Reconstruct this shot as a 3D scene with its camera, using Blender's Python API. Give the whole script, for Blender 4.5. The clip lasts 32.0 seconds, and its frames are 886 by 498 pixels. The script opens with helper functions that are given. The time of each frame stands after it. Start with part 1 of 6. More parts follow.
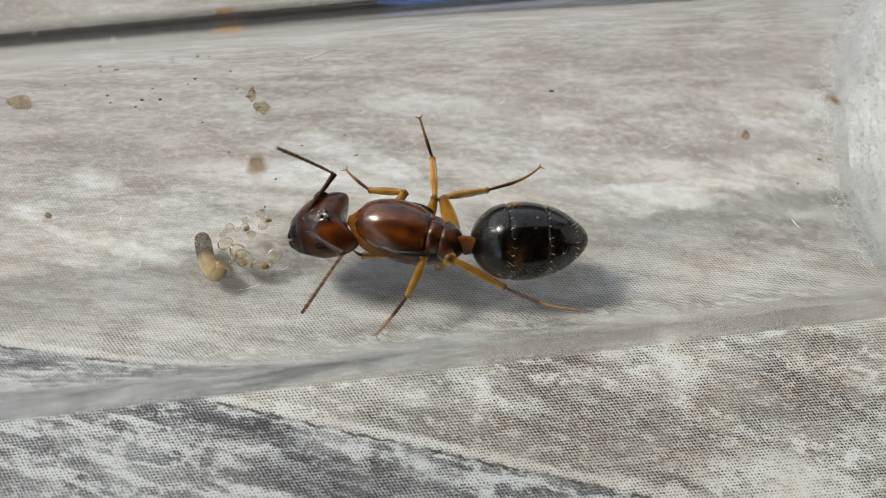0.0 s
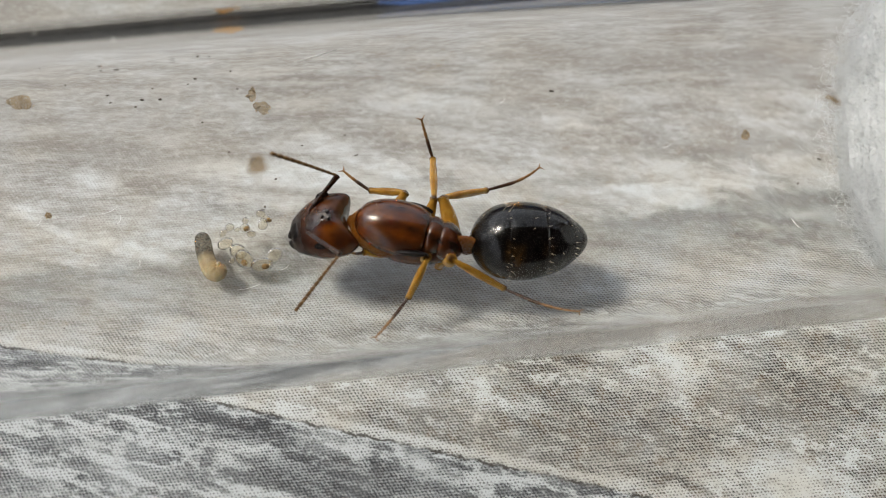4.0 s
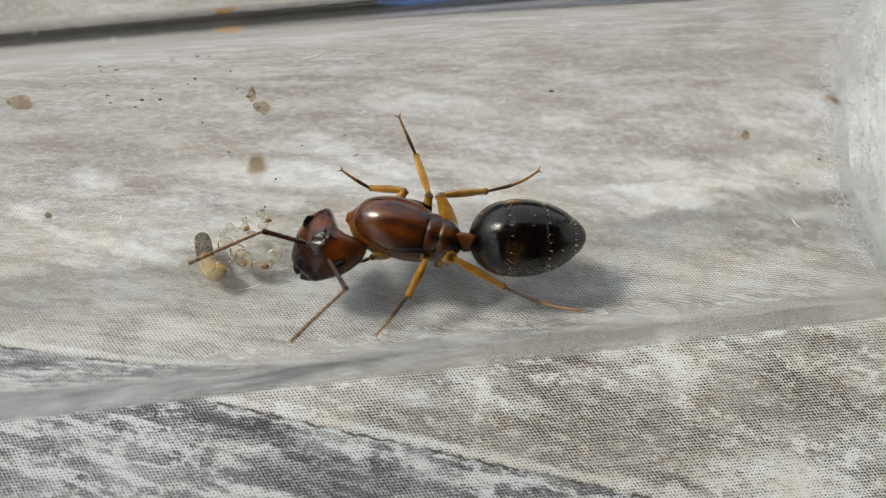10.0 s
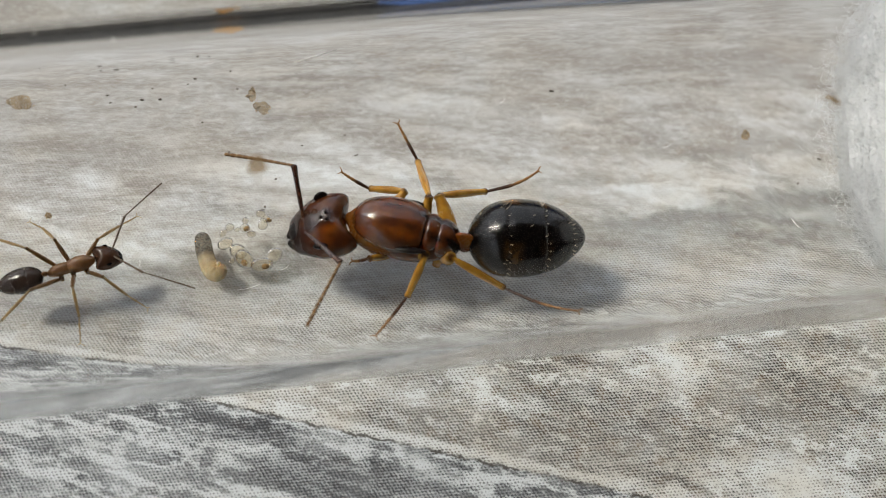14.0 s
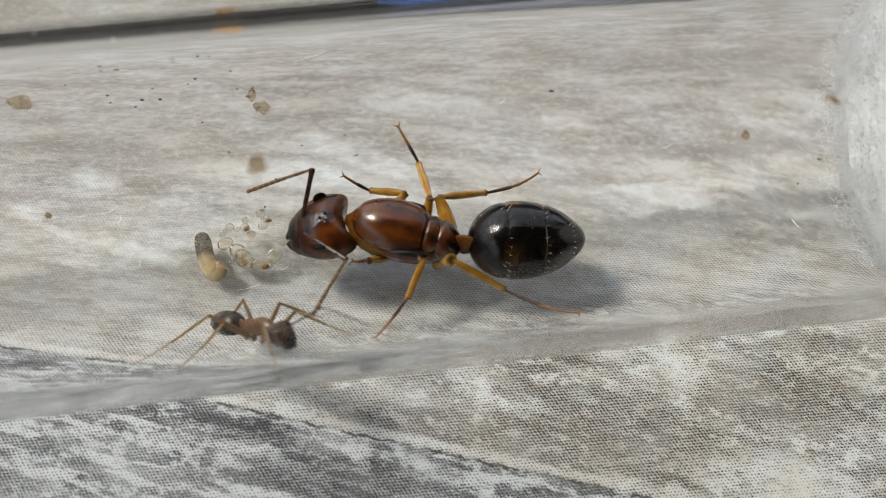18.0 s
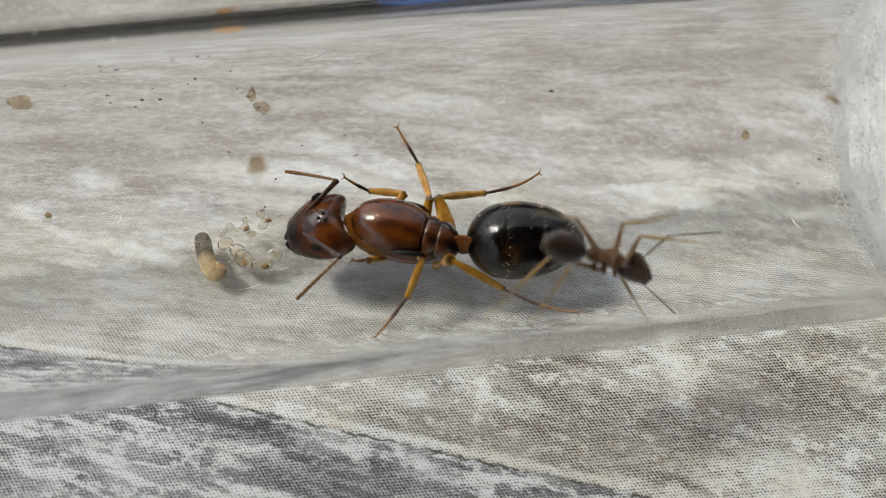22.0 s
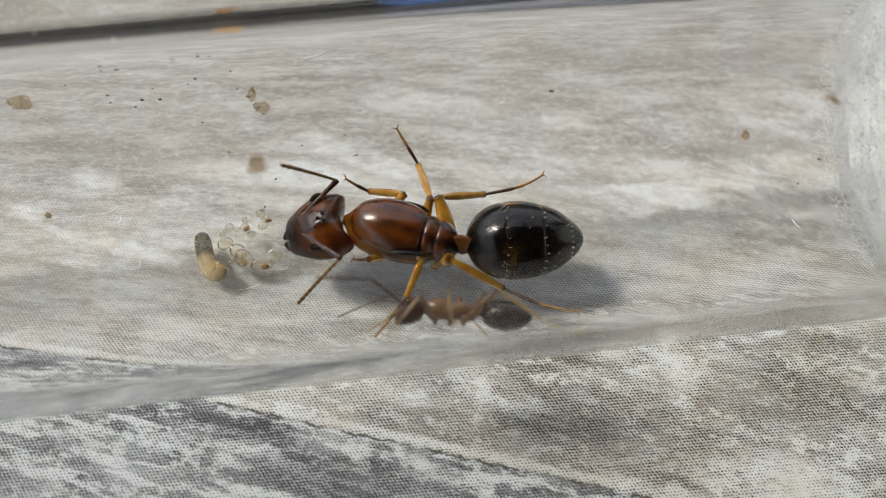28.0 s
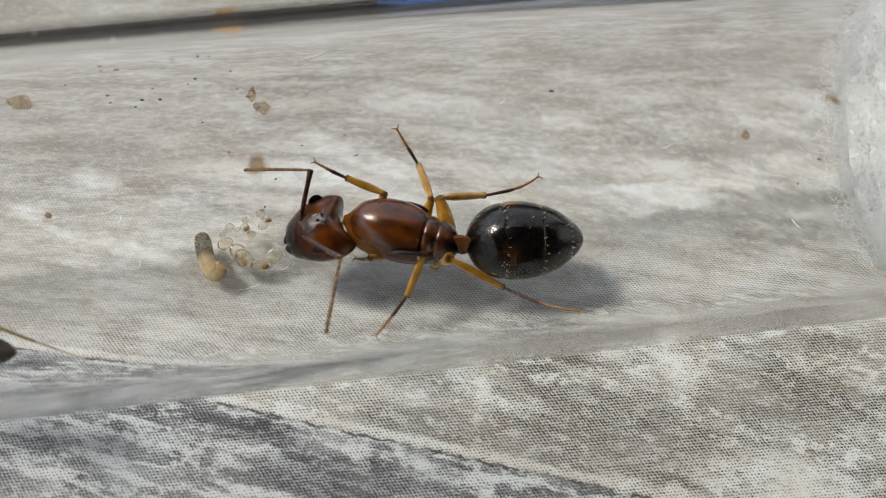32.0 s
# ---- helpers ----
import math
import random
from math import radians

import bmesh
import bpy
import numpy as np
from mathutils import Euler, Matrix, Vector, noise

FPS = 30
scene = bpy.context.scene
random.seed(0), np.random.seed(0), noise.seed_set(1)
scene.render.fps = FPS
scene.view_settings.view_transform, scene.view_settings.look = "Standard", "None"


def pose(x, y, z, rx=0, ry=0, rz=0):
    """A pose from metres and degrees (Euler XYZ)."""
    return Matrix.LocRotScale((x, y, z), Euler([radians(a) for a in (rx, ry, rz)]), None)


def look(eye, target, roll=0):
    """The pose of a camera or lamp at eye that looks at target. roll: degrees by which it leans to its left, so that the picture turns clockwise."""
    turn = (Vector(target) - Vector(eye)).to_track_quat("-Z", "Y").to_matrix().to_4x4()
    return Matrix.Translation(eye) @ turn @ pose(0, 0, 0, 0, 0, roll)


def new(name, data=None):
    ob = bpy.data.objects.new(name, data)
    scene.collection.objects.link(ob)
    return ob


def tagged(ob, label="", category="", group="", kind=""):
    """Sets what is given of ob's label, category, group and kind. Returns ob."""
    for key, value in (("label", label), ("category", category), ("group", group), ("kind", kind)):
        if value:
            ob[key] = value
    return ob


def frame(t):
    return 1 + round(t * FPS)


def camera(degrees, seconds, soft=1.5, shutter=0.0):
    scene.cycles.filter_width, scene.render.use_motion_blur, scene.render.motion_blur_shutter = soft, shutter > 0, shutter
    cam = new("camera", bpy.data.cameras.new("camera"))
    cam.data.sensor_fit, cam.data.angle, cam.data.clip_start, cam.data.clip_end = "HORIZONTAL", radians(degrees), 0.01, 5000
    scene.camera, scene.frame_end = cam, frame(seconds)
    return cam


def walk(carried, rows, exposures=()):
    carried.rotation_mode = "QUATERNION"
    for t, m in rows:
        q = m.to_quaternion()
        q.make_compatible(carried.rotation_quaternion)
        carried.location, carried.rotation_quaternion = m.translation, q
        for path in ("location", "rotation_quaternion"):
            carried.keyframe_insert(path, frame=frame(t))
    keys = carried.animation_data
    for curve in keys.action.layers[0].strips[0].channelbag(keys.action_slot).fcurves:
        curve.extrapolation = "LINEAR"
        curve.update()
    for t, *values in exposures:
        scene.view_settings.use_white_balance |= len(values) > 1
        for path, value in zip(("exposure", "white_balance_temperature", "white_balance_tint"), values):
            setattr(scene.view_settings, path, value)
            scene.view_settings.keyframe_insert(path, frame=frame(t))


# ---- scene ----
MM = 0.001


# ---- the camera: it stands still ----
EYE = (-6.574 * MM, -29.622 * MM, 59.066 * MM)
AIM = (0.0, -1.636 * MM, 5.0 * MM)
cam = camera(40, 32.0, soft=1.0)
cam.data.dof.use_dof = True
cam.data.dof.focus_distance = 0.0642
cam.data.dof.aperture_fstop = 36
VIEW = look(EYE, AIM, 5.567)
walk(cam, [(0, VIEW), (32.0, VIEW)])

# ---- daylight ----
SUN_WAY = Vector((-0.62, 0.38, 1.0)).normalized()
world = bpy.data.worlds.new("world")
scene.world = world
world.use_nodes = True
wn, wl = world.node_tree.nodes, world.node_tree.links
sky = wn.new("ShaderNodeTexSky")
sky.sky_type = "NISHITA"
sky.sun_disc = False
sky.sun_elevation = math.asin(SUN_WAY.z)
sky.sun_rotation = math.atan2(SUN_WAY.x, SUN_WAY.y)
haze = wn.new("ShaderNodeHueSaturation")
haze.inputs["Saturation"].default_value = 0.2
wl.new(sky.outputs[0], haze.inputs["Color"])
wl.new(haze.outputs[0], wn["Background"].inputs["Color"])
wn["Background"].inputs["Strength"].default_value = 0.15
sun = new("sun", bpy.data.lights.new("sun", "SUN"))
sun.data.energy = 1.83
sun.data.angle = radians(12)
scene.cycles.blur_glossy = 0.0
sun.data.color = (1.0, 0.94, 0.8)
sun.matrix_world = look(SUN_WAY, (0, 0, 0))
scene.view_settings.exposure = 0.485


# ---- material helpers ----
def material(name, color=(0.5, 0.5, 0.5), rough=0.5, **more):
    m = bpy.data.materials.new(name)
    m.use_nodes = True
    b = m.node_tree.nodes["Principled BSDF"]
    b.inputs["Base Color"].default_value = (*color, 1)
    b.inputs["Roughness"].default_value = rough
    for key, value in more.items():
        b.inputs[key.replace("_", " ")].default_value = value
    return m


def node(m, kind, links=(), **sets):
    """A node with some inputs set (by name or number) and some linked."""
    n = m.node_tree.nodes.new(kind)
    for key, value in sets.items():
        if key in ("operation", "blend_type", "data_type", "noise_dimensions", "feature", "vector_type", "interpolation_type", "wave_type"):
            if key == "operation":
                n.operation = value
            elif key == "blend_type":
                n.blend_type = value
            elif key == "data_type":
                n.data_type = value
            elif key == "feature":
                n.feature = value
            elif key == "noise_dimensions":
                n.noise_dimensions = value
            elif key == "interpolation_type":
                n.interpolation_type = value
        else:
            n.inputs[int(key[1:]) if key[0] == "i" and key[1:].isdigit() else key.replace("_", " ")].default_value = value
    for slot, out in links:
        m.node_tree.links.new(out, n.inputs[slot])
    return n


def calc(m, op, a, b=None, c=None, clamp=False):
    n = m.node_tree.nodes.new("ShaderNodeMath")
    n.operation = op
    n.use_clamp = clamp
    for k, v in enumerate((a, b, c)):
        if v is None:
            continue
        if isinstance(v, (int, float)):
            n.inputs[k].default_value = v
        else:
            m.node_tree.links.new(v, n.inputs[k])
    return n.outputs[0]


def blend(m, fac, a, b):
    n = m.node_tree.nodes.new("ShaderNodeMix")
    n.data_type = "RGBA"
    for slot, v in ((0, fac), (6, a), (7, b)):
        if isinstance(v, (int, float)):
            n.inputs[slot].default_value = v
        elif isinstance(v, tuple):
            n.inputs[slot].default_value = (*v, 1)
        else:
            m.node_tree.links.new(v, n.inputs[slot])
    return n.outputs[2]


def ramp(m, fac, low, high, a=0.0, b=1.0):
    """fac from low..high to a..b, smooth and clamped."""
    n = m.node_tree.nodes.new("ShaderNodeMapRange")
    n.interpolation_type = "SMOOTHSTEP"
    m.node_tree.links.new(fac, n.inputs[0])
    for k, v in enumerate((low, high, a, b)):
        n.inputs[k + 1].default_value = v
    return n.outputs[0]


def millimetres(m, scale=(1, 1, 1), turn=0.0, shift=(0, 0, 0)):
    """The object's own coordinates in millimetres, turned about z."""
    tc = m.node_tree.nodes.new("ShaderNodeTexCoord")
    mp = m.node_tree.nodes.new("ShaderNodeMapping")
    mp.inputs["Scale"].default_value = [1000 * s for s in scale]
    mp.inputs["Location"].default_value = shift
    mp.inputs["Rotation"].default_value = (0, 0, radians(turn))
    m.node_tree.links.new(tc.outputs["Object"], mp.inputs[0])
    return mp.outputs[0]


def noise_of(m, vec, scale, detail=3.0, rough=0.5, warp=0.0):
    n = m.node_tree.nodes.new("ShaderNodeTexNoise")
    n.inputs["Scale"].default_value = scale
    n.inputs["Detail"].default_value = detail
    n.inputs["Roughness"].default_value = rough
    n.inputs["Distortion"].default_value = warp
    m.node_tree.links.new(vec, n.inputs["Vector"])
    return n.outputs["Fac"]


def set_color(m, out):
    m.node_tree.links.new(out, m.node_tree.nodes["Principled BSDF"].inputs["Base Color"])


def set_rough(m, out):
    m.node_tree.links.new(out, m.node_tree.nodes["Principled BSDF"].inputs["Roughness"])


def set_bump(m, out, depth_mm, strength=1.0):
    n = m.node_tree.nodes.new("ShaderNodeBump")
    n.inputs["Distance"].default_value = depth_mm * MM
    n.inputs["Strength"].default_value = strength
    m.node_tree.links.new(out, n.inputs["Height"])
    for slot in ("Normal", "Coat Normal"):
        m.node_tree.links.new(n.outputs[0], m.node_tree.nodes["Principled BSDF"].inputs[slot])


# ---- materials ----
# streaks of the print, one painted for tube shade: from, to and half width in millimetres
PALE_STREAKS = [
    (-21.2, 5.1, -12.9, 1.3, 0.80),
    (-6.9, 9.5, -3.9, 8.3, 1.20),
    (9.4, 3.8, 22.5, -0.1, 0.80),
    (9.4, -6.2, 14.6, -9.1, 1.10),
    (9.8, -12.5, 20.9, -15.5, 1.60),
    (16.9, -6.2, 19.0, -8.8, 0.80),
    (-0.2, -6.1, 2.2, -7.9, 1.00),
    (20.2, -9.2, 22.6, -10.2, 0.60),
    (-20.7, -6.9, -16.9, -8.8, 0.80),
    (-16.5, -7.6, -13.0, -9.0, 0.70),
    (-11.8, -8.4, -7.5, -11.1, 0.70),
    (-3.4, 12.5, 5.6, 10.0, 1.40),
    (-19.4, 8.8, -16.7, 7.1, 1.00),
    (-23.0, 6.4, -20.3, 5.4, 0.80),
    (6.8, 9.3, 10.6, 8.3, 1.00),
    (6.0, -8.1, 7.3, -9.2, 0.60),
    (-22.9, -7.7, -19.6, -10.1, 0.60),
    (-3.4, -10.2, -0.8, -12.0, 0.50),
    (7.5, 3.7, 20.0, 2.7, 0.55),
    (-14.5, 8.3, -1.5, 5.6, 1.30),
    (-5.6, 9.4, 0.3, 5.0, 1.00),
]
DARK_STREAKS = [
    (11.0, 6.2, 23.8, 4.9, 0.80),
    # this streak paints in the grey shade band of the tube glass
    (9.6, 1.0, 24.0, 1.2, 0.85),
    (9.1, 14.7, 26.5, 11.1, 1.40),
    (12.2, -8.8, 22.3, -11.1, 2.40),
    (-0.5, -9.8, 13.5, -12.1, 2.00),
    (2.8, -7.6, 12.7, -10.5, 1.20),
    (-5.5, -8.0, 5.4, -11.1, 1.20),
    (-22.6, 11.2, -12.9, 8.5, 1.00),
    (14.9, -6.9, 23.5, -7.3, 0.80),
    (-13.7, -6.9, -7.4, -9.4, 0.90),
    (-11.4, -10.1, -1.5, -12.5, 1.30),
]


def cloth_material():
    m = material("printed_cloth", rough=0.85)
    links = m.node_tree.links
    flat = millimetres(m)
    grain = millimetres(m, turn=20.3)

    def xy(vec):
        sep = m.node_tree.nodes.new("ShaderNodeSeparateXYZ")
        links.new(vec, sep.inputs[0])
        return sep.outputs[0], sep.outputs[1]

    near_along, near_across = xy(grain)
    far_along, far_across = xy(millimetres(m, turn=8.0))
    wx = calc(m, "MULTIPLY", calc(m, "SUBTRACT", noise_of(m, flat, 0.35, 6, 0.7), 0.5), 3.0)
    wy = calc(m, "MULTIPLY", calc(m, "SUBTRACT", noise_of(m, flat, 0.45, 6, 0.7), 0.5), 2.2)
    px, py = xy(flat)
    # the grain of the far planks runs at a flatter angle
    beyond = ramp(m, py, -5.0, 13.0)
    along = calc(m, "ADD", near_along, calc(m, "MULTIPLY", beyond, calc(m, "SUBTRACT", far_along, near_along)))
    across = calc(m, "ADD", near_across, calc(m, "MULTIPLY", beyond, calc(m, "SUBTRACT", far_across, near_across)))
    px, py = calc(m, "ADD", px, wx), calc(m, "ADD", py, wy)

    def stretched(sx, sy, off, bend=0.0):
        c = m.node_tree.nodes.new("ShaderNodeCombineXYZ")
        links.new(calc(m, "MULTIPLY_ADD", along, sx, off), c.inputs[0])
        links.new(calc(m, "MULTIPLY", calc(m, "MULTIPLY_ADD", wy, bend * 0.3, across), sy), c.inputs[1])
        return c.outputs[0]

    def lens(x0, y0, x1, y1, w):
        """A soft streak from one place to another, w wide."""
        cx, cy, length = (x0 + x1) / 2, (y0 + y1) / 2, math.hypot(x1 - x0, y1 - y0)
        tx, ty = (x1 - x0) / length, (y1 - y0) / length
        u = calc(m, "MULTIPLY_ADD", px, tx, calc(m, "MULTIPLY_ADD", py, ty, -cx * tx - cy * ty))
        v = calc(m, "MULTIPLY_ADD", px, -ty, calc(m, "MULTIPLY_ADD", py, tx, cx * ty - cy * tx))
        u, v = calc(m, "DIVIDE", u, length * 0.62), calc(m, "DIVIDE", v, w)
        return ramp(m, calc(m, "ADD", calc(m, "MULTIPLY", u, u), calc(m, "MULTIPLY", v, v)), 1.1, 0.15)

    def together(streaks):
        out = lens(*streaks[0])
        for q in streaks[1:]:
            out = calc(m, "MAXIMUM", out, lens(*q))
        return out

    fleck = noise_of(m, stretched(1.6, 3.2, 7.0, 0.4), 1.0, 6, 0.7)
    # plank seam of the print: the dark plank lies below it
    seam = calc(m, "ADD", calc(m, "SUBTRACT", near_across, -10.3), calc(m, "MULTIPLY", calc(m, "SUBTRACT", noise_of(m, grain, 1.4, 5, 0.75), 0.5), 0.75))
    dark_plank = ramp(m, seam, 0.12, -0.12)
    gap = noise_of(m, grain, 0.8, 2)
    seam_line = calc(m, "MULTIPLY", ramp(m, calc(m, "ABSOLUTE", seam), 0.10, 0.03), ramp(m, gap, 0.4, 0.58))
    seam_shade = calc(m, "MULTIPLY", ramp(m, seam, 0.0, -0.25), ramp(m, calc(m, "MULTIPLY_ADD", fleck, 2.4, seam), -0.6, 0.4))
    pale_rim = calc(m, "MULTIPLY", ramp(m, calc(m, "ABSOLUTE", calc(m, "SUBTRACT", seam, 0.38)), 0.42, 0.1), 0.7)
    # printed wood grain: white worn streaks, dark streaks, brown and blue tints
    broad = noise_of(m, stretched(0.09, 0.26, 3.0, 0.7), 1.0, 4, 0.55)
    worn = noise_of(m, stretched(0.22, 0.85, 9.0, 0.9), 1.0, 6, 0.65)
    fine = noise_of(m, stretched(0.9, 3.4, 1.0, 0.5), 1.0, 4, 0.65)
    rag = calc(m, "MULTIPLY_ADD", fleck, 0.5, calc(m, "MULTIPLY", worn, 0.6))
    white = ramp(m, rag, 0.44, 0.7)
    cloud = noise_of(m, stretched(0.55, 1.1, 4.0, 0.6), 1.0, 7, 0.72)
    pale = calc(m, "MULTIPLY", together(PALE_STREAKS), ramp(m, calc(m, "ADD", cloud, calc(m, "MULTIPLY", fine, 0.3)), 0.46, 0.76, 0.3, 0.95))
    white = calc(m, "MAXIMUM", calc(m, "MULTIPLY", white, 0.75), pale)
    white = calc(m, "MAXIMUM", white, calc(m, "MULTIPLY", ramp(m, cloud, 0.54, 0.74), 0.5))
    white = calc(m, "MAXIMUM", white, calc(m, "MULTIPLY", dark_plank, ramp(m, noise_of(m, stretched(0.35, 1.5, 21.0, 0.6), 1.0, 5, 0.6), 0.48, 0.58, 0.0, 0.95)))
    # dark streaks of the print, with the painted tube shade among them
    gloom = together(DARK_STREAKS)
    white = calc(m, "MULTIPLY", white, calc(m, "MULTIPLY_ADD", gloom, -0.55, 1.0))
    white = calc(m, "MAXIMUM", white, pale_rim)
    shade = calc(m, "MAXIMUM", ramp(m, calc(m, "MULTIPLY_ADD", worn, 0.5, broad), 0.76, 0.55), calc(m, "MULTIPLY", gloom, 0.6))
    # grey shade band of the tube glass, painted into the cloth colour
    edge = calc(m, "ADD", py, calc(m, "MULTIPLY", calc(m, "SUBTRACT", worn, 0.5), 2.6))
    tube_shade = calc(m, "MULTIPLY", ramp(m, edge, 2.6, 1.4), ramp(m, edge, -3.2, 0.4))
    tint = noise_of(m, flat, 0.2, 4, 0.6)
    spot = noise_of(m, flat, 1.1, 4, 0.6)
    base = blend(m, ramp(m, tint, 0.38, 0.62), (0.455, 0.455, 0.44), (0.42, 0.395, 0.355))
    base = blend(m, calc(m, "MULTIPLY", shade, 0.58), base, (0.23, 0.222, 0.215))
    base = blend(m, calc(m, "MULTIPLY", dark_plank, 0.82), base, (0.11, 0.122, 0.142))
    base = blend(m, calc(m, "MULTIPLY", seam_shade, 0.45), base, (0.06, 0.065, 0.075))
    base = blend(m, calc(m, "MULTIPLY", calc(m, "MULTIPLY", ramp(m, spot, 0.55, 0.75), 0.5), calc(m, "SUBTRACT", 1.0, dark_plank)), base, (0.36, 0.29, 0.21))
    paper = blend(m, ramp(m, tint, 0.4, 0.65), (0.74, 0.78, 0.80), (0.70, 0.70, 0.665))
    # the cloth is greyer and plainer away from the seam
    base = blend(m, ramp(m, py, 2.5, 8.0, 0.0, 0.66), base, (0.3, 0.275, 0.25))
    white = calc(m, "MULTIPLY", white, ramp(m, py, 4.0, 11.0, 1.1, 0.82))
    # fine paint mottling
    chalk = ramp(m, noise_of(m, stretched(2.2, 3.4, 13.0, 0.3), 1.0, 5, 0.75), 0.5, 0.64)
    base = blend(m, calc(m, "MULTIPLY", chalk, calc(m, "MULTIPLY_ADD", dark_plank, -0.25, 0.55)), base, (0.6, 0.6, 0.585))
    smut = ramp(m, noise_of(m, stretched(1.3, 2.4, 31.0, 0.5), 1.0, 6, 0.75), 0.52, 0.68)
    base = blend(m, calc(m, "MULTIPLY", smut, ramp(m, py, -4.0, 3.0, 0.65, 0.25)), base, blend(m, dark_plank, (0.17, 0.155, 0.14), (0.075, 0.085, 0.105)))
    worn_through = calc(m, "MULTIPLY", ramp(m, noise_of(m, stretched(0.8, 1.5, 47.0, 0.6), 1.0, 7, 0.72), 0.49, 0.58), ramp(m, py, -2.0, -6.0, 0.0, 0.95))
    white = calc(m, "MAXIMUM", white, calc(m, "MULTIPLY", worn_through, calc(m, "MULTIPLY_ADD", gloom, -0.5, 1.0)))
    # woven dots
    gx, gy = xy(flat)
    jog = calc(m, "MULTIPLY", noise_of(m, flat, 1.6, 3, 0.6), 2.0)
    sa = calc(m, "SINE", calc(m, "ADD", calc(m, "MULTIPLY", calc(m, "MULTIPLY_ADD", gy, 0.45, gx), 2 * math.pi / 0.185), calc(m, "MULTIPLY_ADD", noise_of(m, flat, 4.6, 2, 0.5), 3.2, jog)))
    sb = calc(m, "SINE", calc(m, "ADD", calc(m, "MULTIPLY", calc(m, "MULTIPLY_ADD", gx, 0.03, gy), 2 * math.pi / 0.158), calc(m, "MULTIPLY_ADD", noise_of(m, millimetres(m, shift=(17, 5, 0)), 4.6, 2, 0.5), 3.2, jog)))
    dots = calc(m, "MULTIPLY_ADD", calc(m, "ADD", sa, sb), 0.25, 0.5)
    each = noise_of(m, flat, 8.5, 3, 0.8)
    size = calc(m, "MULTIPLY_ADD", calc(m, "SUBTRACT", each, 0.48), 1.6, calc(m, "MULTIPLY_ADD", calc(m, "SUBTRACT", fleck, 0.5), 1.3, calc(m, "MULTIPLY_ADD", white, -0.3, calc(m, "MULTIPLY_ADD", shade, 0.12, calc(m, "MULTIPLY", dark_plank, 0.08)))))
    inked = ramp(m, calc(m, "ADD", dots, size), 0.54, 0.68)
    inkc = blend(m, ramp(m, spot, 0.42, 0.66), (0.035, 0.033, 0.032), (0.085, 0.055, 0.03))
    inkc = blend(m, calc(m, "MULTIPLY", dark_plank, 0.8), inkc, (0.032, 0.037, 0.048))
    paper = blend(m, calc(m, "MULTIPLY", dark_plank, 0.85), paper, (0.64, 0.68, 0.71))
    col = blend(m, calc(m, "MULTIPLY", white, 0.85), base, paper)
    col = blend(m, calc(m, "MULTIPLY", inked, calc(m, "MULTIPLY", ramp(m, py, -6.5, 1.5, 0.95, 0.2), ramp(m, noise_of(m, flat, 0.28, 4, 0.65), 0.36, 0.56, 0.7, 1.0))), col, inkc)
    # darken the cloth colour by the painted tube shade
    shade_mix = m.node_tree.nodes.new("ShaderNodeMix")
    shade_mix.data_type, shade_mix.blend_type = "RGBA", "MULTIPLY"
    links.new(calc(m, "MULTIPLY", tube_shade, ramp(m, cloud, 0.3, 0.7, 1.0, 0.7)), shade_mix.inputs[0])
    links.new(col, shade_mix.inputs[6])
    shade_mix.inputs[7].default_value = (0.68, 0.69, 0.70, 1)
    col = shade_mix.outputs[2]
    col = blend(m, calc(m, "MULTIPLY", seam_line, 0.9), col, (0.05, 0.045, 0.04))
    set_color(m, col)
    set_bump(m, calc(m, "MULTIPLY_ADD", fine, 0.8, dots), 0.025, 0.6)
    return m


def glass_material():
    m = material("clear_glass", (1.0, 1.0, 1.0), 0.0)
    b = m.node_tree.nodes["Principled BSDF"]
    b.inputs["Transmission Weight"].default_value = 1.0
    b.inputs["IOR"].default_value = 1.5
    b.inputs["Specular Tint"].default_value = (0.2, 0.2, 0.2, 1)
    return m


def chitin(name, color, dark, rough=0.22, scale=1.2, bump=0.012, gloss=0.3, coat=0.0, **more):
    m = material(name, color, rough, **more)
    v = millimetres(m)
    n1, n2 = noise_of(m, v, scale, 3, 0.55), noise_of(m, v, scale * 14, 2)
    f = ramp(m, n1, 0.3, 0.72)
    set_color(m, blend(m, f, color, dark))
    set_rough(m, ramp(m, n2, 0.3, 0.7, rough * 0.75, rough * 1.5))
    set_bump(m, calc(m, "MULTIPLY_ADD", noise_of(m, v, scale * 4, 3, 0.6), 1.5, n2), bump, 0.7)
    m.node_tree.nodes["Principled BSDF"].inputs["Specular IOR Level"].default_value = gloss
    m.node_tree.nodes["Principled BSDF"].inputs["Coat Weight"].default_value = coat
    m.node_tree.nodes["Principled BSDF"].inputs["Coat Roughness"].default_value = 0.14
    return m


cloth_mat = cloth_material()
glass_mat = glass_material()
table_mat = material("table_board", (0.25, 0.2, 0.15), 0.6)
wall_mat = material("dark_cover", (0.006, 0.006, 0.007), 0.8, Specular_IOR_Level=0.08)
set_color(wall_mat, blend(wall_mat, ramp(wall_mat, noise_of(wall_mat, millimetres(wall_mat, (0.1, 1, 1)), 1.5, 5, 0.7), 0.4, 0.75), (0.004, 0.004, 0.005), (0.03, 0.029, 0.027)))
blue_mat = material("blue_paint", (0.03, 0.085, 0.27), 0.6, Specular_IOR_Level=0.15)
head_mat = chitin("queen_head_shell", (0.105, 0.026, 0.004), (0.035, 0.008, 0.002), 0.14, 1.1, 0.016, 0.25, 0.6)
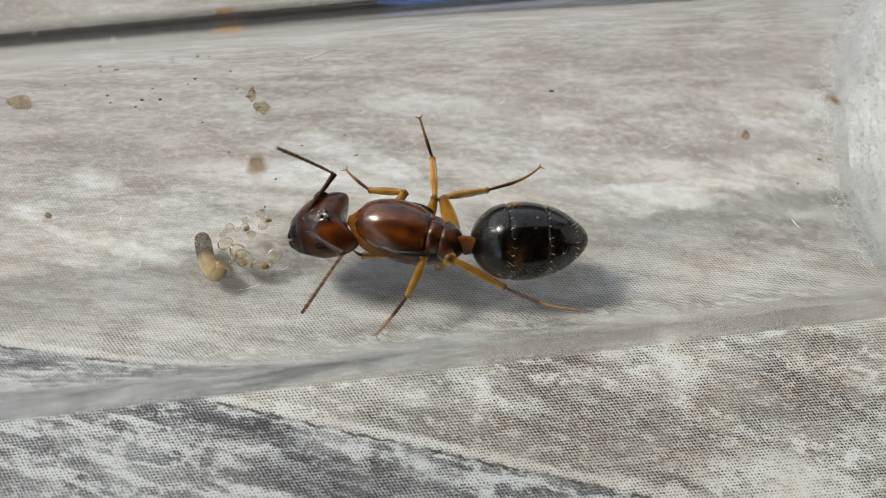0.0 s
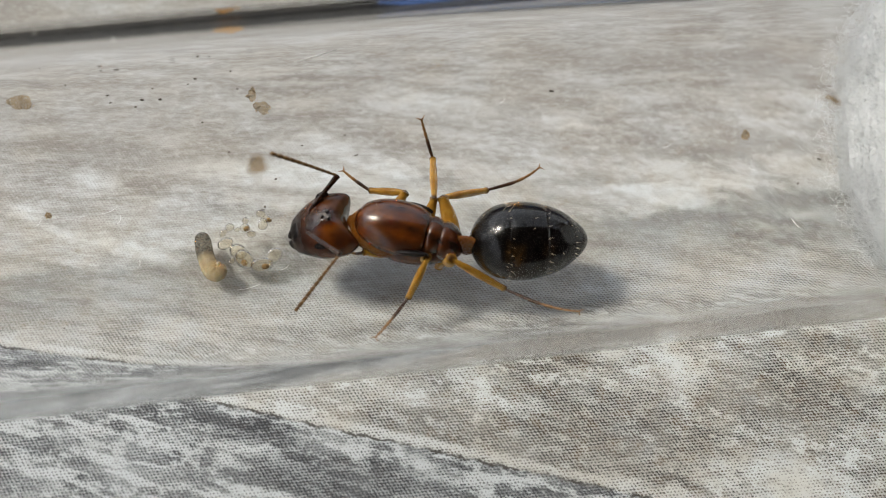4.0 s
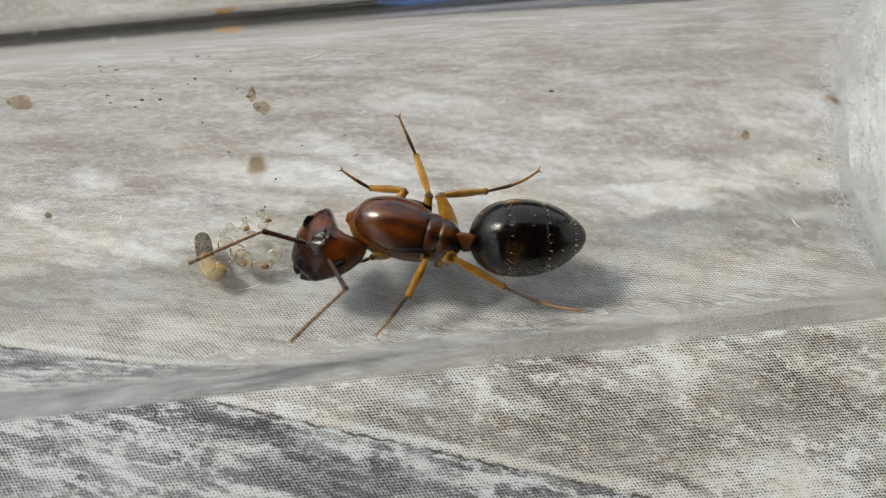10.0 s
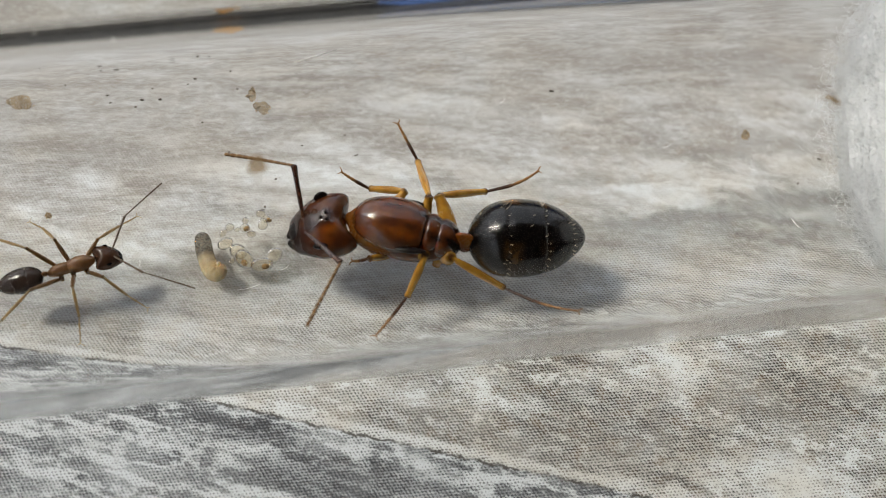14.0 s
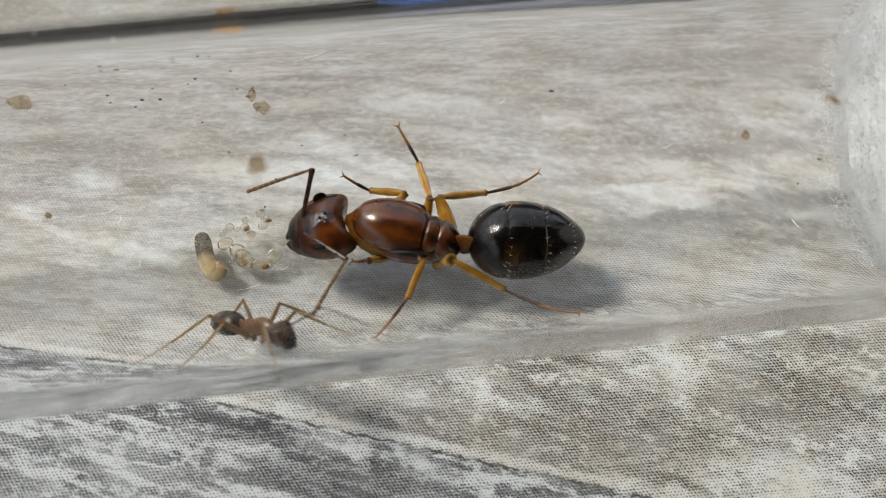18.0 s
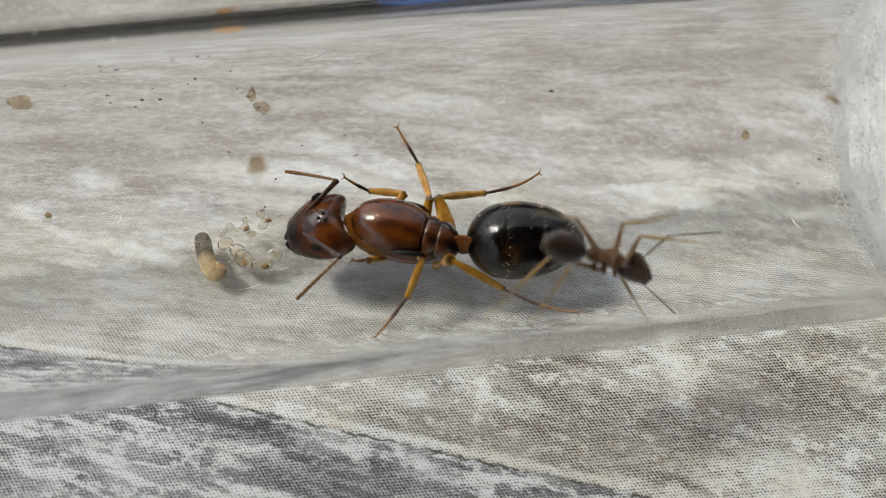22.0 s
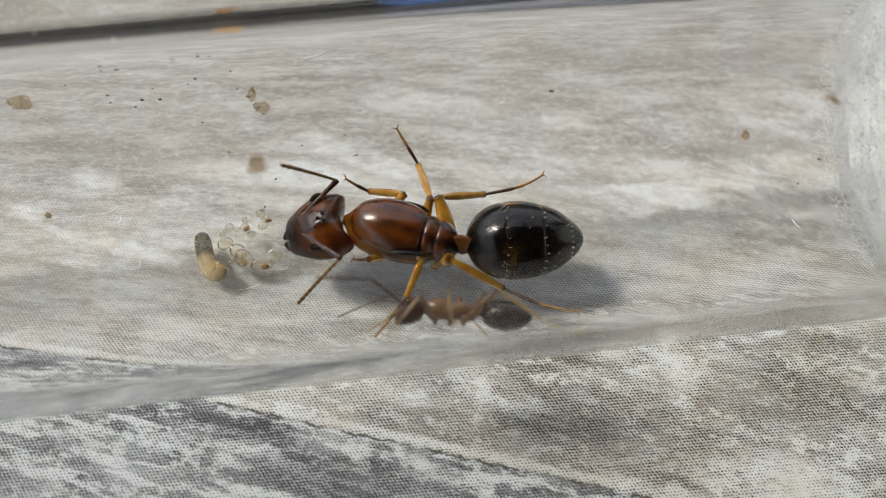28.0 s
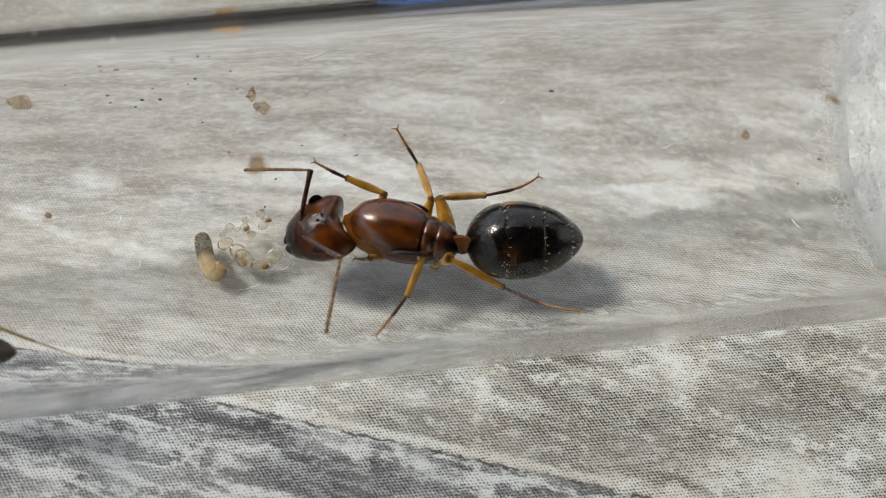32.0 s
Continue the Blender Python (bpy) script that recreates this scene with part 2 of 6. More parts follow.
thorax_mat = chitin("queen_thorax_shell", (0.125, 0.031, 0.0042), (0.05, 0.011, 0.002), 0.13, 1.0, 0.009, 0.35, 0.7)
collar_mat = chitin("queen_collar_shell", (0.17, 0.066, 0.011), (0.085, 0.026, 0.0045), 0.22, 0.9, 0.008)
dark_shell = chitin("black_shell", (0.005, 0.003, 0.0025), (0.003, 0.002, 0.002), 0.24, 2.0, 0.01)


def along_x(m, low, high):
    """0 to 1 between two places (mm) along the object's x axis."""
    sep = m.node_tree.nodes.new("ShaderNodeSeparateXYZ")
    m.node_tree.links.new(millimetres(m), sep.inputs[0])
    return ramp(m, sep.outputs[0], low, high), sep


def old_color(m):
    return m.node_tree.nodes["Principled BSDF"].inputs["Base Color"].links[0].from_socket


# the head darkens towards the mouth, the back plate carries dark stripes
f, sep = along_x(head_mat, 1.3, 3.0)
set_color(head_mat, blend(head_mat, f, old_color(head_mat), (0.012, 0.0045, 0.003)))


def wrinkled_brow(m, sep):
    """A darker, coarsely wrinkled and glossier brow between the feelers."""
    mid = calc(m, "MULTIPLY", ramp(m, calc(m, "ABSOLUTE", sep.outputs[1]), 0.75, 0.25), calc(m, "MULTIPLY", ramp(m, sep.outputs[0], 0.5, 0.95), ramp(m, sep.outputs[0], 2.4, 2.0)))
    set_color(m, blend(m, calc(m, "MULTIPLY", mid, 0.85), old_color(m), (0.014, 0.005, 0.004)))
    v = millimetres(m)
    folds = calc(m, "MULTIPLY", noise_of(m, v, 2.6, 2, 0.5, 0.6), mid)
    fine = noise_of(m, v, 16, 2)
    set_bump(m, calc(m, "MULTIPLY_ADD", fine, 0.02, folds), 0.13, 1.0)
    m.node_tree.links.new(calc(m, "MULTIPLY_ADD", mid, 0.6, 0.4), m.node_tree.nodes["Principled BSDF"].inputs["Coat Weight"])
    set_rough(m, ramp(m, fine, 0.3, 0.7, 0.1, 0.18))


wrinkled_brow(head_mat, sep)
f, sep = along_x(thorax_mat, -1.2, 1.9)
stripe = ramp(thorax_mat, calc(thorax_mat, "ABSOLUTE", calc(thorax_mat, "SUBTRACT", calc(thorax_mat, "ABSOLUTE", sep.outputs[1]), 0.5)), 0.34, 0.06)
stripe = calc(thorax_mat, "MULTIPLY", calc(thorax_mat, "MULTIPLY", stripe, ramp(thorax_mat, noise_of(thorax_mat, millimetres(thorax_mat), 0.9, 3, 0.6), 0.3, 0.6, 0.45, 0.95)), ramp(thorax_mat, sep.outputs[0], 1.9, 1.0))
set_color(thorax_mat, blend(thorax_mat, stripe, old_color(thorax_mat), (0.010, 0.004, 0.003)))
sides = calc(thorax_mat, "MULTIPLY", ramp(thorax_mat, calc(thorax_mat, "ABSOLUTE", sep.outputs[1]), 0.85, 1.2), calc(thorax_mat, "MULTIPLY", ramp(thorax_mat, sep.outputs[0], 0.7, 0.0), ramp(thorax_mat, sep.outputs[2], -0.6, 0.0)))
veins = noise_of(thorax_mat, millimetres(thorax_mat, (0.6, 1.6, 1.6)), 1.3, 5, 0.65, 1.2)
set_color(thorax_mat, blend(thorax_mat, ramp(thorax_mat, calc(thorax_mat, "ABSOLUTE", calc(thorax_mat, "SUBTRACT", veins, 0.5)), 0.07, 0.01, 0.0, 0.3), old_color(thorax_mat), (0.012, 0.004, 0.002)))
set_color(thorax_mat, blend(thorax_mat, calc(thorax_mat, "MULTIPLY", sides, 0.2), old_color(thorax_mat), (0.007, 0.004, 0.003)))
for shell in (head_mat, thorax_mat, collar_mat):
    body = shell.node_tree.nodes["Principled BSDF"]
    body.inputs["Subsurface Weight"].default_value = 0.35
    body.inputs["Subsurface Radius"].default_value = (1.0, 0.35, 0.1)
    body.inputs["Subsurface Scale"].default_value = 0.7 * MM
eye_mat = material("compound_eye", (0.005, 0.004, 0.004), 0.2, Specular_IOR_Level=0.1)


def leg_shell(name, color, dark, joint, rough):
    """Translucent leg shell, darker at both joints."""
    m = chitin(name, color, dark, rough, 1.6, 0.006)
    tc = m.node_tree.nodes.new("ShaderNodeTexCoord")
    sp = m.node_tree.nodes.new("ShaderNodeSeparateXYZ")
    m.node_tree.links.new(tc.outputs["Generated"], sp.inputs[0])
    ends = ramp(m, calc(m, "ABSOLUTE", calc(m, "SUBTRACT", sp.outputs[0], 0.5)), 0.4, 0.5)
    set_color(m, blend(m, ends, old_color(m), joint))
    b = m.node_tree.nodes["Principled BSDF"]
    b.inputs["Specular IOR Level"].default_value = 0.2
    b.inputs["Transmission Weight"].default_value = 0.15
    return m


leg_mat = leg_shell("amber_leg", (0.54, 0.285, 0.04), (0.38, 0.18, 0.022), (0.05, 0.018, 0.004), 0.18)
shin_mat = chitin("brown_foot", (0.07, 0.03, 0.012), (0.035, 0.015, 0.007), 0.35, 2.5, 0.006)
f = shin_mat.node_tree.nodes.new("ShaderNodeTexCoord")
sep = shin_mat.node_tree.nodes.new("ShaderNodeSeparateXYZ")
shin_mat.node_tree.links.new(f.outputs["Generated"], sep.inputs[0])
set_color(shin_mat, blend(shin_mat, ramp(shin_mat, sep.outputs[0], 0.4, 0.6, 0, 0.85), old_color(shin_mat), (0.30, 0.15, 0.045)))
feeler_mat = chitin("brown_feeler", (0.2, 0.105, 0.036), (0.1, 0.05, 0.016), 0.4, 2.0, 0.006)


def ringed(m, count, color):
    """Pale rings between the beads of a feeler."""
    tc = m.node_tree.nodes.new("ShaderNodeTexCoord")
    sp = m.node_tree.nodes.new("ShaderNodeSeparateXYZ")
    m.node_tree.links.new(tc.outputs["Generated"], sp.inputs[0])
    saw = calc(m, "FRACT", calc(m, "MULTIPLY", sp.outputs[0], count))
    set_color(m, blend(m, ramp(m, saw, 0.84, 0.94, 0, 0.45), old_color(m), color))


ringed(feeler_mat, 11.0, (0.45, 0.34, 0.2))
scape_mat = chitin("dark_scape", (0.045, 0.014, 0.006), (0.022, 0.007, 0.004), 0.2, 2.0, 0.006, 0.3, 0.6)
w_scape_mat = chitin("grey_feeler", (0.13, 0.09, 0.055), (0.07, 0.045, 0.028), 0.35, 2.0, 0.006)
hair_mat = material("pale_hair", (0.7, 0.6, 0.42), 0.35)


def gaster_material():
    m = chitin("queen_gaster_shell", (0.002, 0.0015, 0.0014), (0.0012, 0.001, 0.001), 0.14, 1.5, 0.006, 0.3, 0.5)
    v = millimetres(m)
    sep = m.node_tree.nodes.new("ShaderNodeSeparateXYZ")
    m.node_tree.links.new(v, sep.inputs[0])
    wob = calc(m, "MULTIPLY", calc(m, "SUBTRACT", noise_of(m, v, 1.1, 4, 0.6), 0.5), 1.6)
    sx, sy = calc(m, "ADD", sep.outputs[0], wob), calc(m, "ADD", calc(m, "ABSOLUTE", sep.outputs[1]), wob)
    side = ramp(m, sy, 0.85, 1.5)
    one = ramp(m, calc(m, "ABSOLUTE", calc(m, "SUBTRACT", sx, 2.1)), 0.6, 0.1)
    two = calc(m, "MULTIPLY", ramp(m, calc(m, "ABSOLUTE", calc(m, "SUBTRACT", sx, 3.85)), 0.5, 0.0), 0.45)
    fore = calc(m, "MULTIPLY", ramp(m, sx, 0.9, 0.1), 0.25)
    patch = calc(m, "MULTIPLY", side, calc(m, "ADD", fore, calc(m, "ADD", one, two)))
    old = m.node_tree.nodes["Principled BSDF"].inputs["Base Color"].links[0].from_socket
    patch = calc(m, "MULTIPLY", patch, ramp(m, sep.outputs[1], -0.5, 0.5, 0.09, 0.6))
    set_color(m, blend(m, patch, old, (0.34, 0.16, 0.035)))
    return m


def frosted_front(m):
    """Fine cross-wrinkles where the hind body meets its stalk."""
    f, sep = along_x(m, 1.5, 0.6)
    v = millimetres(m, (1.4, 0.5, 0.5))
    set_bump(m, calc(m, "MULTIPLY_ADD", calc(m, "MULTIPLY", f, noise_of(m, v, 9, 3, 0.6)), 1.0, calc(m, "MULTIPLY", noise_of(m, v, 16, 2), 0.08)), 0.03, 0.9)


gaster_mat = gaster_material()
frosted_front(gaster_mat)
w_head_mat = chitin("worker_head_shell", (0.06, 0.026, 0.013), (0.03, 0.013, 0.008), 0.18, 3.0, 0.004, 0.4, 0.35)
w_thorax_mat = chitin("worker_thorax_shell", (0.19, 0.1, 0.042), (0.09, 0.045, 0.02), 0.22, 2.5, 0.005, 0.4, 0.6)
w_gaster_mat = chitin("worker_gaster_shell", (0.034, 0.021, 0.015), (0.018, 0.011, 0.009), 0.16, 3.0, 0.004, 0.4, 0.35)
w_leg_mat = leg_shell("worker_leg", (0.36, 0.25, 0.115), (0.23, 0.15, 0.065), (0.08, 0.05, 0.025), 0.3)
w_thigh_mat = leg_shell("worker_thigh", (0.2, 0.115, 0.05), (0.12, 0.065, 0.028), (0.06, 0.034, 0.016), 0.3)


def brood_material(name, color, tint, trans):
    m = material(name, color, 0.15, Transmission_Weight=trans, IOR=1.22)
    v = millimetres(m)
    set_color(m, blend(m, ramp(m, noise_of(m, v, 2.5, 2), 0.3, 0.7), color, tint))
    return m




def egg_material():
    """Clear jelly: mostly see-through, milky, with a glassy rim."""
    m = material("clear_egg", (0.8, 0.68, 0.48), 0.25)
    nt = m.node_tree
    clear, gloss, edge = (nt.nodes.new("ShaderNodeBsdf" + k) for k in ("Transparent", "Glossy", "Translucent"))
    clear.inputs["Color"].default_value = (0.97, 0.95, 0.89, 1)
    gloss.inputs["Roughness"].default_value = 0.05
    edge.inputs["Color"].default_value = (0.9, 0.76, 0.52, 1)
    milk, body, out = (nt.nodes.new("ShaderNodeMixShader") for _ in range(3))
    fres = nt.nodes.new("ShaderNodeFresnel")
    fres.inputs["IOR"].default_value = 1.3
    milk.inputs[0].default_value, body.inputs[0].default_value = 0.5, 0.08
    for a, b in ((nt.nodes["Principled BSDF"].outputs[0], milk.inputs[1]), (edge.outputs[0], milk.inputs[2]), (clear.outputs[0], body.inputs[1]), (milk.outputs[0], body.inputs[2]),
                 (fres.outputs[0], out.inputs[0]), (body.outputs[0], out.inputs[1]), (gloss.outputs[0], out.inputs[2]), (out.outputs[0], nt.nodes["Material Output"].inputs["Surface"])):
        nt.links.new(a, b)
    return m


egg_mat = egg_material()
gut_mat = brood_material("brown_gut", (0.34, 0.22, 0.10), (0.24, 0.15, 0.07), 0.0)
def let_through(m, color, share):
    """Lets light shine through thin matter."""
    nt = m.node_tree
    tr = nt.nodes.new("ShaderNodeBsdfTranslucent")
    tr.inputs["Color"].default_value = (*color, 1)
    mix = nt.nodes.new("ShaderNodeMixShader")
    mix.inputs[0].default_value = share
    nt.links.new(nt.nodes["Principled BSDF"].outputs[0], mix.inputs[1])
    nt.links.new(tr.outputs[0], mix.inputs[2])
    nt.links.new(mix.outputs[0], nt.nodes["Material Output"].inputs["Surface"])
    return m


let_through(w_leg_mat, (0.75, 0.58, 0.3), 0.4)
let_through(w_thigh_mat, (0.6, 0.36, 0.14), 0.3)
let_through(w_thorax_mat, (0.55, 0.3, 0.11), 0.3)
let_through(w_head_mat, (0.3, 0.13, 0.06), 0.15)
let_through(w_gaster_mat, (0.2, 0.1, 0.05), 0.12)
larva_skin = brood_material("larva_skin", (0.52, 0.42, 0.27), (0.46, 0.35, 0.2), 0.0)
f, sep = along_x(larva_skin, -0.45, 0.15)
set_color(larva_skin, blend(larva_skin, calc(larva_skin, "MULTIPLY", f, ramp(larva_skin, noise_of(larva_skin, millimetres(larva_skin), 9, 3), 0.3, 0.6, 0.75, 1.0)), old_color(larva_skin), (0.04, 0.032, 0.03)))


frass_mat = chitin("brown_frass", (0.4, 0.29, 0.17), (0.2, 0.13, 0.07), 0.8, 5.0, 0.05)


def waxy(m, radius_mm):
    """Light scatters below the surface."""
    b = m.node_tree.nodes["Principled BSDF"]
    b.inputs["Subsurface Weight"].default_value = 1.0
    b.inputs["Subsurface Radius"].default_value = (1.0, 0.7, 0.4)
    b.inputs["Subsurface Scale"].default_value = radius_mm * MM
    return m


waxy(larva_skin, 0.2)


def glassy_body(m, share):
    """Lets a share of the light straight through a jelly-like body."""
    nt = m.node_tree
    last = nt.nodes["Material Output"].inputs["Surface"].links[0].from_socket
    clear, mix = nt.nodes.new("ShaderNodeBsdfTransparent"), nt.nodes.new("ShaderNodeMixShader")
    clear.inputs["Color"].default_value = (1.0, 0.96, 0.88, 1)
    mix.inputs[0].default_value = share
    nt.links.new(last, mix.inputs[1])
    nt.links.new(clear.outputs[0], mix.inputs[2])
    nt.links.new(mix.outputs[0], nt.nodes["Material Output"].inputs["Surface"])


glassy_body(larva_skin, 0.45)
let_through(frass_mat, (0.8, 0.63, 0.42), 0.5)
film_mat = chitin("brown_film", (0.3, 0.175, 0.065), (0.19, 0.1, 0.036), 0.6, 6.0, 0.02)
let_through(film_mat, (0.6, 0.42, 0.2), 0.5)
glassy_body(film_mat, 0.42)
amber_film = chitin("amber_film", (0.55, 0.27, 0.05), (0.45, 0.2, 0.035), 0.5, 6.0, 0.02)
let_through(amber_film, (0.8, 0.45, 0.12), 0.5)
speck_mat = material("dark_speck", (0.1, 0.08, 0.06), 0.7)
scratch_mat = material("bright_scratch", (0.95, 0.94, 0.92), 0.2)


def cotton_material():
    m = material("cotton_wool", (0.86, 0.87, 0.88), 0.95, Sheen_Weight=0.3)
    v = millimetres(m)
    set_color(m, blend(m, ramp(m, noise_of(m, v, 0.8, 4), 0.3, 0.7), (0.95, 0.965, 0.98), (0.86, 0.88, 0.9)))
    set_bump(m, noise_of(m, v, 6.0, 6, 0.7), 0.08, 0.6)
    return m


cotton_mat = cotton_material()
fibre_mat = let_through(material("cotton_fibre", (0.95, 0.965, 0.98), 0.6), (0.95, 0.965, 0.98), 0.2)


# ---- shaping helpers, all in millimetres ----
def at(x, y, z, rx=0, ry=0, rz=0):
    return pose(x * MM, y * MM, z * MM, rx, ry, rz)


def mesh_of(name, verts, faces, mat, smooth=True):
    me = bpy.data.meshes.new(name)
    me.from_pydata([(x * MM, y * MM, z * MM) for x, y, z in verts], [], faces)
    me.materials.append(mat)
    me.polygons.foreach_set("use_smooth", [smooth] * len(me.polygons))
    me.update()
    return me


def part(name, shape, mat, parent=None, label="", place=None):
    """One mesh object from (verts, faces), under its thing."""
    ob = new(name, mesh_of(name, shape[0], shape[1], mat))
    ob.parent = parent
    if place is not None:
        ob.matrix_basis = place
    if label:
        tagged(ob, label)
    return ob


def loft(sections, n=28, power=2.0, bend=None):
    """Rings along x: (x, half width, half height, height of the middle). Closed at both ends."""
    verts, faces = [], []
    for s in sections:
        x, w, h = s[:3]
        mid = s[3] if len(s) > 3 else 0.0
        for k in range(n):
            a = 2 * math.pi * k / n
            c, d = math.cos(a), math.sin(a)
            verts.append((x, w * math.copysign(abs(c) ** (2 / power), c), mid + h * math.copysign(abs(d) ** (2 / power), d)))
    m = len(sections)
    for i in range(m - 1):
        for k in range(n):
            j = (k + 1) % n
            faces.append((i * n + k, i * n + j, (i + 1) * n + j, (i + 1) * n + k))
    faces.append(tuple(range(n))[::-1])
    faces.append(tuple(range((m - 1) * n, m * n)))
    if sections[-1][0] < sections[0][0]:
        pass
    else:
        faces = [f[::-1] for f in faces]
    if bend:
        verts = [bend(*v) for v in verts]
    return verts, faces


def join(*shapes):
    verts, faces = [], []
    for v, f in shapes:
        o = len(verts)
        verts += v
        faces += [tuple(i + o for i in q) for q in f]
    return verts, faces


def moved(shape, m):
    return [tuple(m @ Vector(v)) for v in shape[0]], shape[1]


def curve_sections(pairs, steps):
    """Smooth profile through (x, w, h, mid) stations."""
    out = []
    n = len(pairs)
    for i in range(n - 1):
        p0, p1, p2, p3 = pairs[max(i - 1, 0)], pairs[i], pairs[i + 1], pairs[min(i + 2, n - 1)]
        for k in range(steps):
            u = k / steps
            out.append(tuple(0.5 * (2 * b + (c - a) * u + (2 * a - 5 * b + 4 * c - d) * u * u + (3 * b - a - 3 * c + d) * u ** 3)
                             for a, b, c, d in zip(p0, p1, p2, p3)))
    out.append(tuple(pairs[-1]))
    return out


def ball(rx, ry, rz, n=18, centre=(0, 0, 0)):
    secs = []
    for k in range(n + 1):
        a = math.pi * k / n
        s = max(math.sin(a), 0.02)
        secs.append((-rx * math.cos(a), ry * s, rz * s, 0.0))
    v, f = loft(secs, 22)
    return [(x + centre[0], y + centre[1], z + centre[2]) for x, y, z in v], f


def limb(length, r0, rmid, r1, n=12):
    """A tapered, swollen leg piece along x from the origin."""
    st = [(-r0 * 0.4, r0 * 0.3, r0 * 0.3, 0), (0, r0 * 0.9, r0 * 0.9, 0), (length * 0.1, r0 * 0.95, r0 * 0.95, 0), (length * 0.35, rmid, rmid, 0),
          (length * 0.65, rmid * 0.97, rmid * 0.97, 0), (length * 0.9, r1, r1, 0), (length, r1 * 1.1, r1 * 1.1, 0), (length + r1 * 0.4, r1 * 0.3, r1 * 0.3, 0)]
    return loft(curve_sections(st, 3), n)


def foot(length, r, segments=5, claws=True, bow=(0, 0)):
    """A jointed tarsus along x: one long piece, small pieces and two claws."""
    cuts = [0, 0.5, 0.67, 0.8, 0.9, 1.0]
    st = []
    for i in range(segments):
        a, b = cuts[i] * length, cuts[i + 1] * length
        q = r * (1 - 0.09 * i)
        st += [(a + 0.005, q * 0.62, q * 0.62, 0), (a + (b - a) * 0.15, q * 0.8, q * 0.8, 0), (a + (b - a) * 0.8, q, q, 0), (b - 0.005, q * 0.9, q * 0.9, 0)]
    shape = loft(st, 10)
    if claws:
        for s in (-1, 1):
            c = loft([(0, r * 0.45, r * 0.45, 0), (0.14, r * 0.35, r * 0.35, 0.03), (0.3, r * 0.14, r * 0.14, -0.02)], 6)
            shape = join(shape, moved(c, Matrix.Translation((length - 0.02, 0, 0)) @ Matrix.Rotation(s * 0.9, 4, "Z")))
    if bow != (0, 0):
        def sag(x):
            u = min(max(x / length, 0), 1)
            return 4 * u * (1 - u) * (1 + .5 * (u - .5))
        shape = [(x, y + bow[0] * sag(x), z + bow[1] * sag(x)) for x, y, z in shape[0]], shape[1]
    return shape


def whip(length, r, rings=11):
    """A beaded feeler lash along x, a little curved."""
    st = []
    for i in range(rings):
        a, b = length * i / rings, length * (i + 1) / rings
        q = r * (0.75 + 0.35 * i / rings) * (1.0 if i < rings - 1 else 0.85)
        st += [(a + 0.004, q * 0.72, q * 0.72, 0), (a + (b - a) * 0.35, q, q, 0), (b - (b - a) * 0.12, q, q, 0)]
    st.append((length, r * 0.35, r * 0.35, 0))
    return loft(st, 10, bend=lambda x, y, z: (x, y, z - 0.10 * (x / length) ** 2 * length * 0.5))


def aim(a, b):
    """The pose at a (mm) whose x axis points to b and whose z axis is as upright as can be."""
    x = (Vector(b) - Vector(a)).normalized()
    z = Vector((0, 0, 1)) - x * x.z
    if z.length < 0.15:
        z = Vector((1, 0, 0)) - x * x.x
    z.normalize()
    m = Matrix((x, z.cross(x), z)).transposed().to_4x4()
    return Matrix.Translation(Vector(a) * MM) @ m


# ---- setting: table, cloth ----
def slab(name, x0, x1, y0, y1, z0, z1, mat):
    v = [(x, y, z) for z in (z0, z1) for y in (y0, y1) for x in (x0, x1)]
    f = [(0, 2, 3, 1), (4, 5, 7, 6), (0, 1, 5, 4), (1, 3, 7, 5), (3, 2, 6, 7), (2, 0, 4, 6)]
    return new(name, mesh_of(name, v, f, mat, False))


# unseen surroundings: walls and ceiling added to block reflected sky, open to the sun
plaster_mat = material("pale_plaster", (0.4, 0.38, 0.35), 0.9)
set_color(plaster_mat, blend(plaster_mat, noise_of(plaster_mat, millimetres(plaster_mat), 0.01, 5), (0.66, 0.645, 0.62), (0.56, 0.545, 0.52)))
board_mat = material("dark_boards", (0.07, 0.05, 0.035), 0.7)
set_color(board_mat, blend(board_mat, noise_of(board_mat, millimetres(board_mat, (1, 1, .1)), 0.05, 5), (0.09, 0.065, 0.045), (0.05, 0.036, 0.026)))
paving_mat = material("grey_paving", (0.2, 0.19, 0.18), 0.85)
set_color(paving_mat, blend(paving_mat, noise_of(paving_mat, millimetres(paving_mat), 0.02, 5), (0.24, 0.23, 0.22), (0.15, 0.145, 0.14)))
for name, box, mat, words in (("floor", (-2600, 2600, -2200, 3200, -900, -760), paving_mat, "plain grey paved floor under the table"),
                              ("wall_back", (-1500, 2600, -2200, -2080, -760, 1500), board_mat, "unseen plain dark brown boarded wall, added to darken reflections"),
                              ("wall_side", (2480, 2600, -2080, 1700, -760, 1500), board_mat, "unseen plain dark brown boarded wall, added to darken reflections"),
                              ("wall_garden", (-2600, -2480, -2200, 3200, -760, 1000), plaster_mat, "unseen plain pale wall, added to block low sky"),
                              ("wall_far", (-2480, 2600, 3080, 3200, -760, 500), plaster_mat, "unseen plain pale wall, added to block low sky"),
                              ("ceiling", (-1500, 2600, -2200, 450, 1500, 1620), board_mat, "unseen plain dark brown boarded ceiling, added to block sky overhead")):
    tagged(slab(name, *box, mat), words, name.split("_")[0], kind="structure")
for x in (-640, 600):
    for y in (-340, 600):
        tagged(slab("table_leg", x, x + 50, y, y + 50, -760, -25, table_mat), "square brown wooden table leg", "table leg", kind="structure")
tagged(slab("table_top", -720, 720, -420, 720, -25, -1.2, table_mat), "brown wooden table board under the cloth", "table", kind="structure")
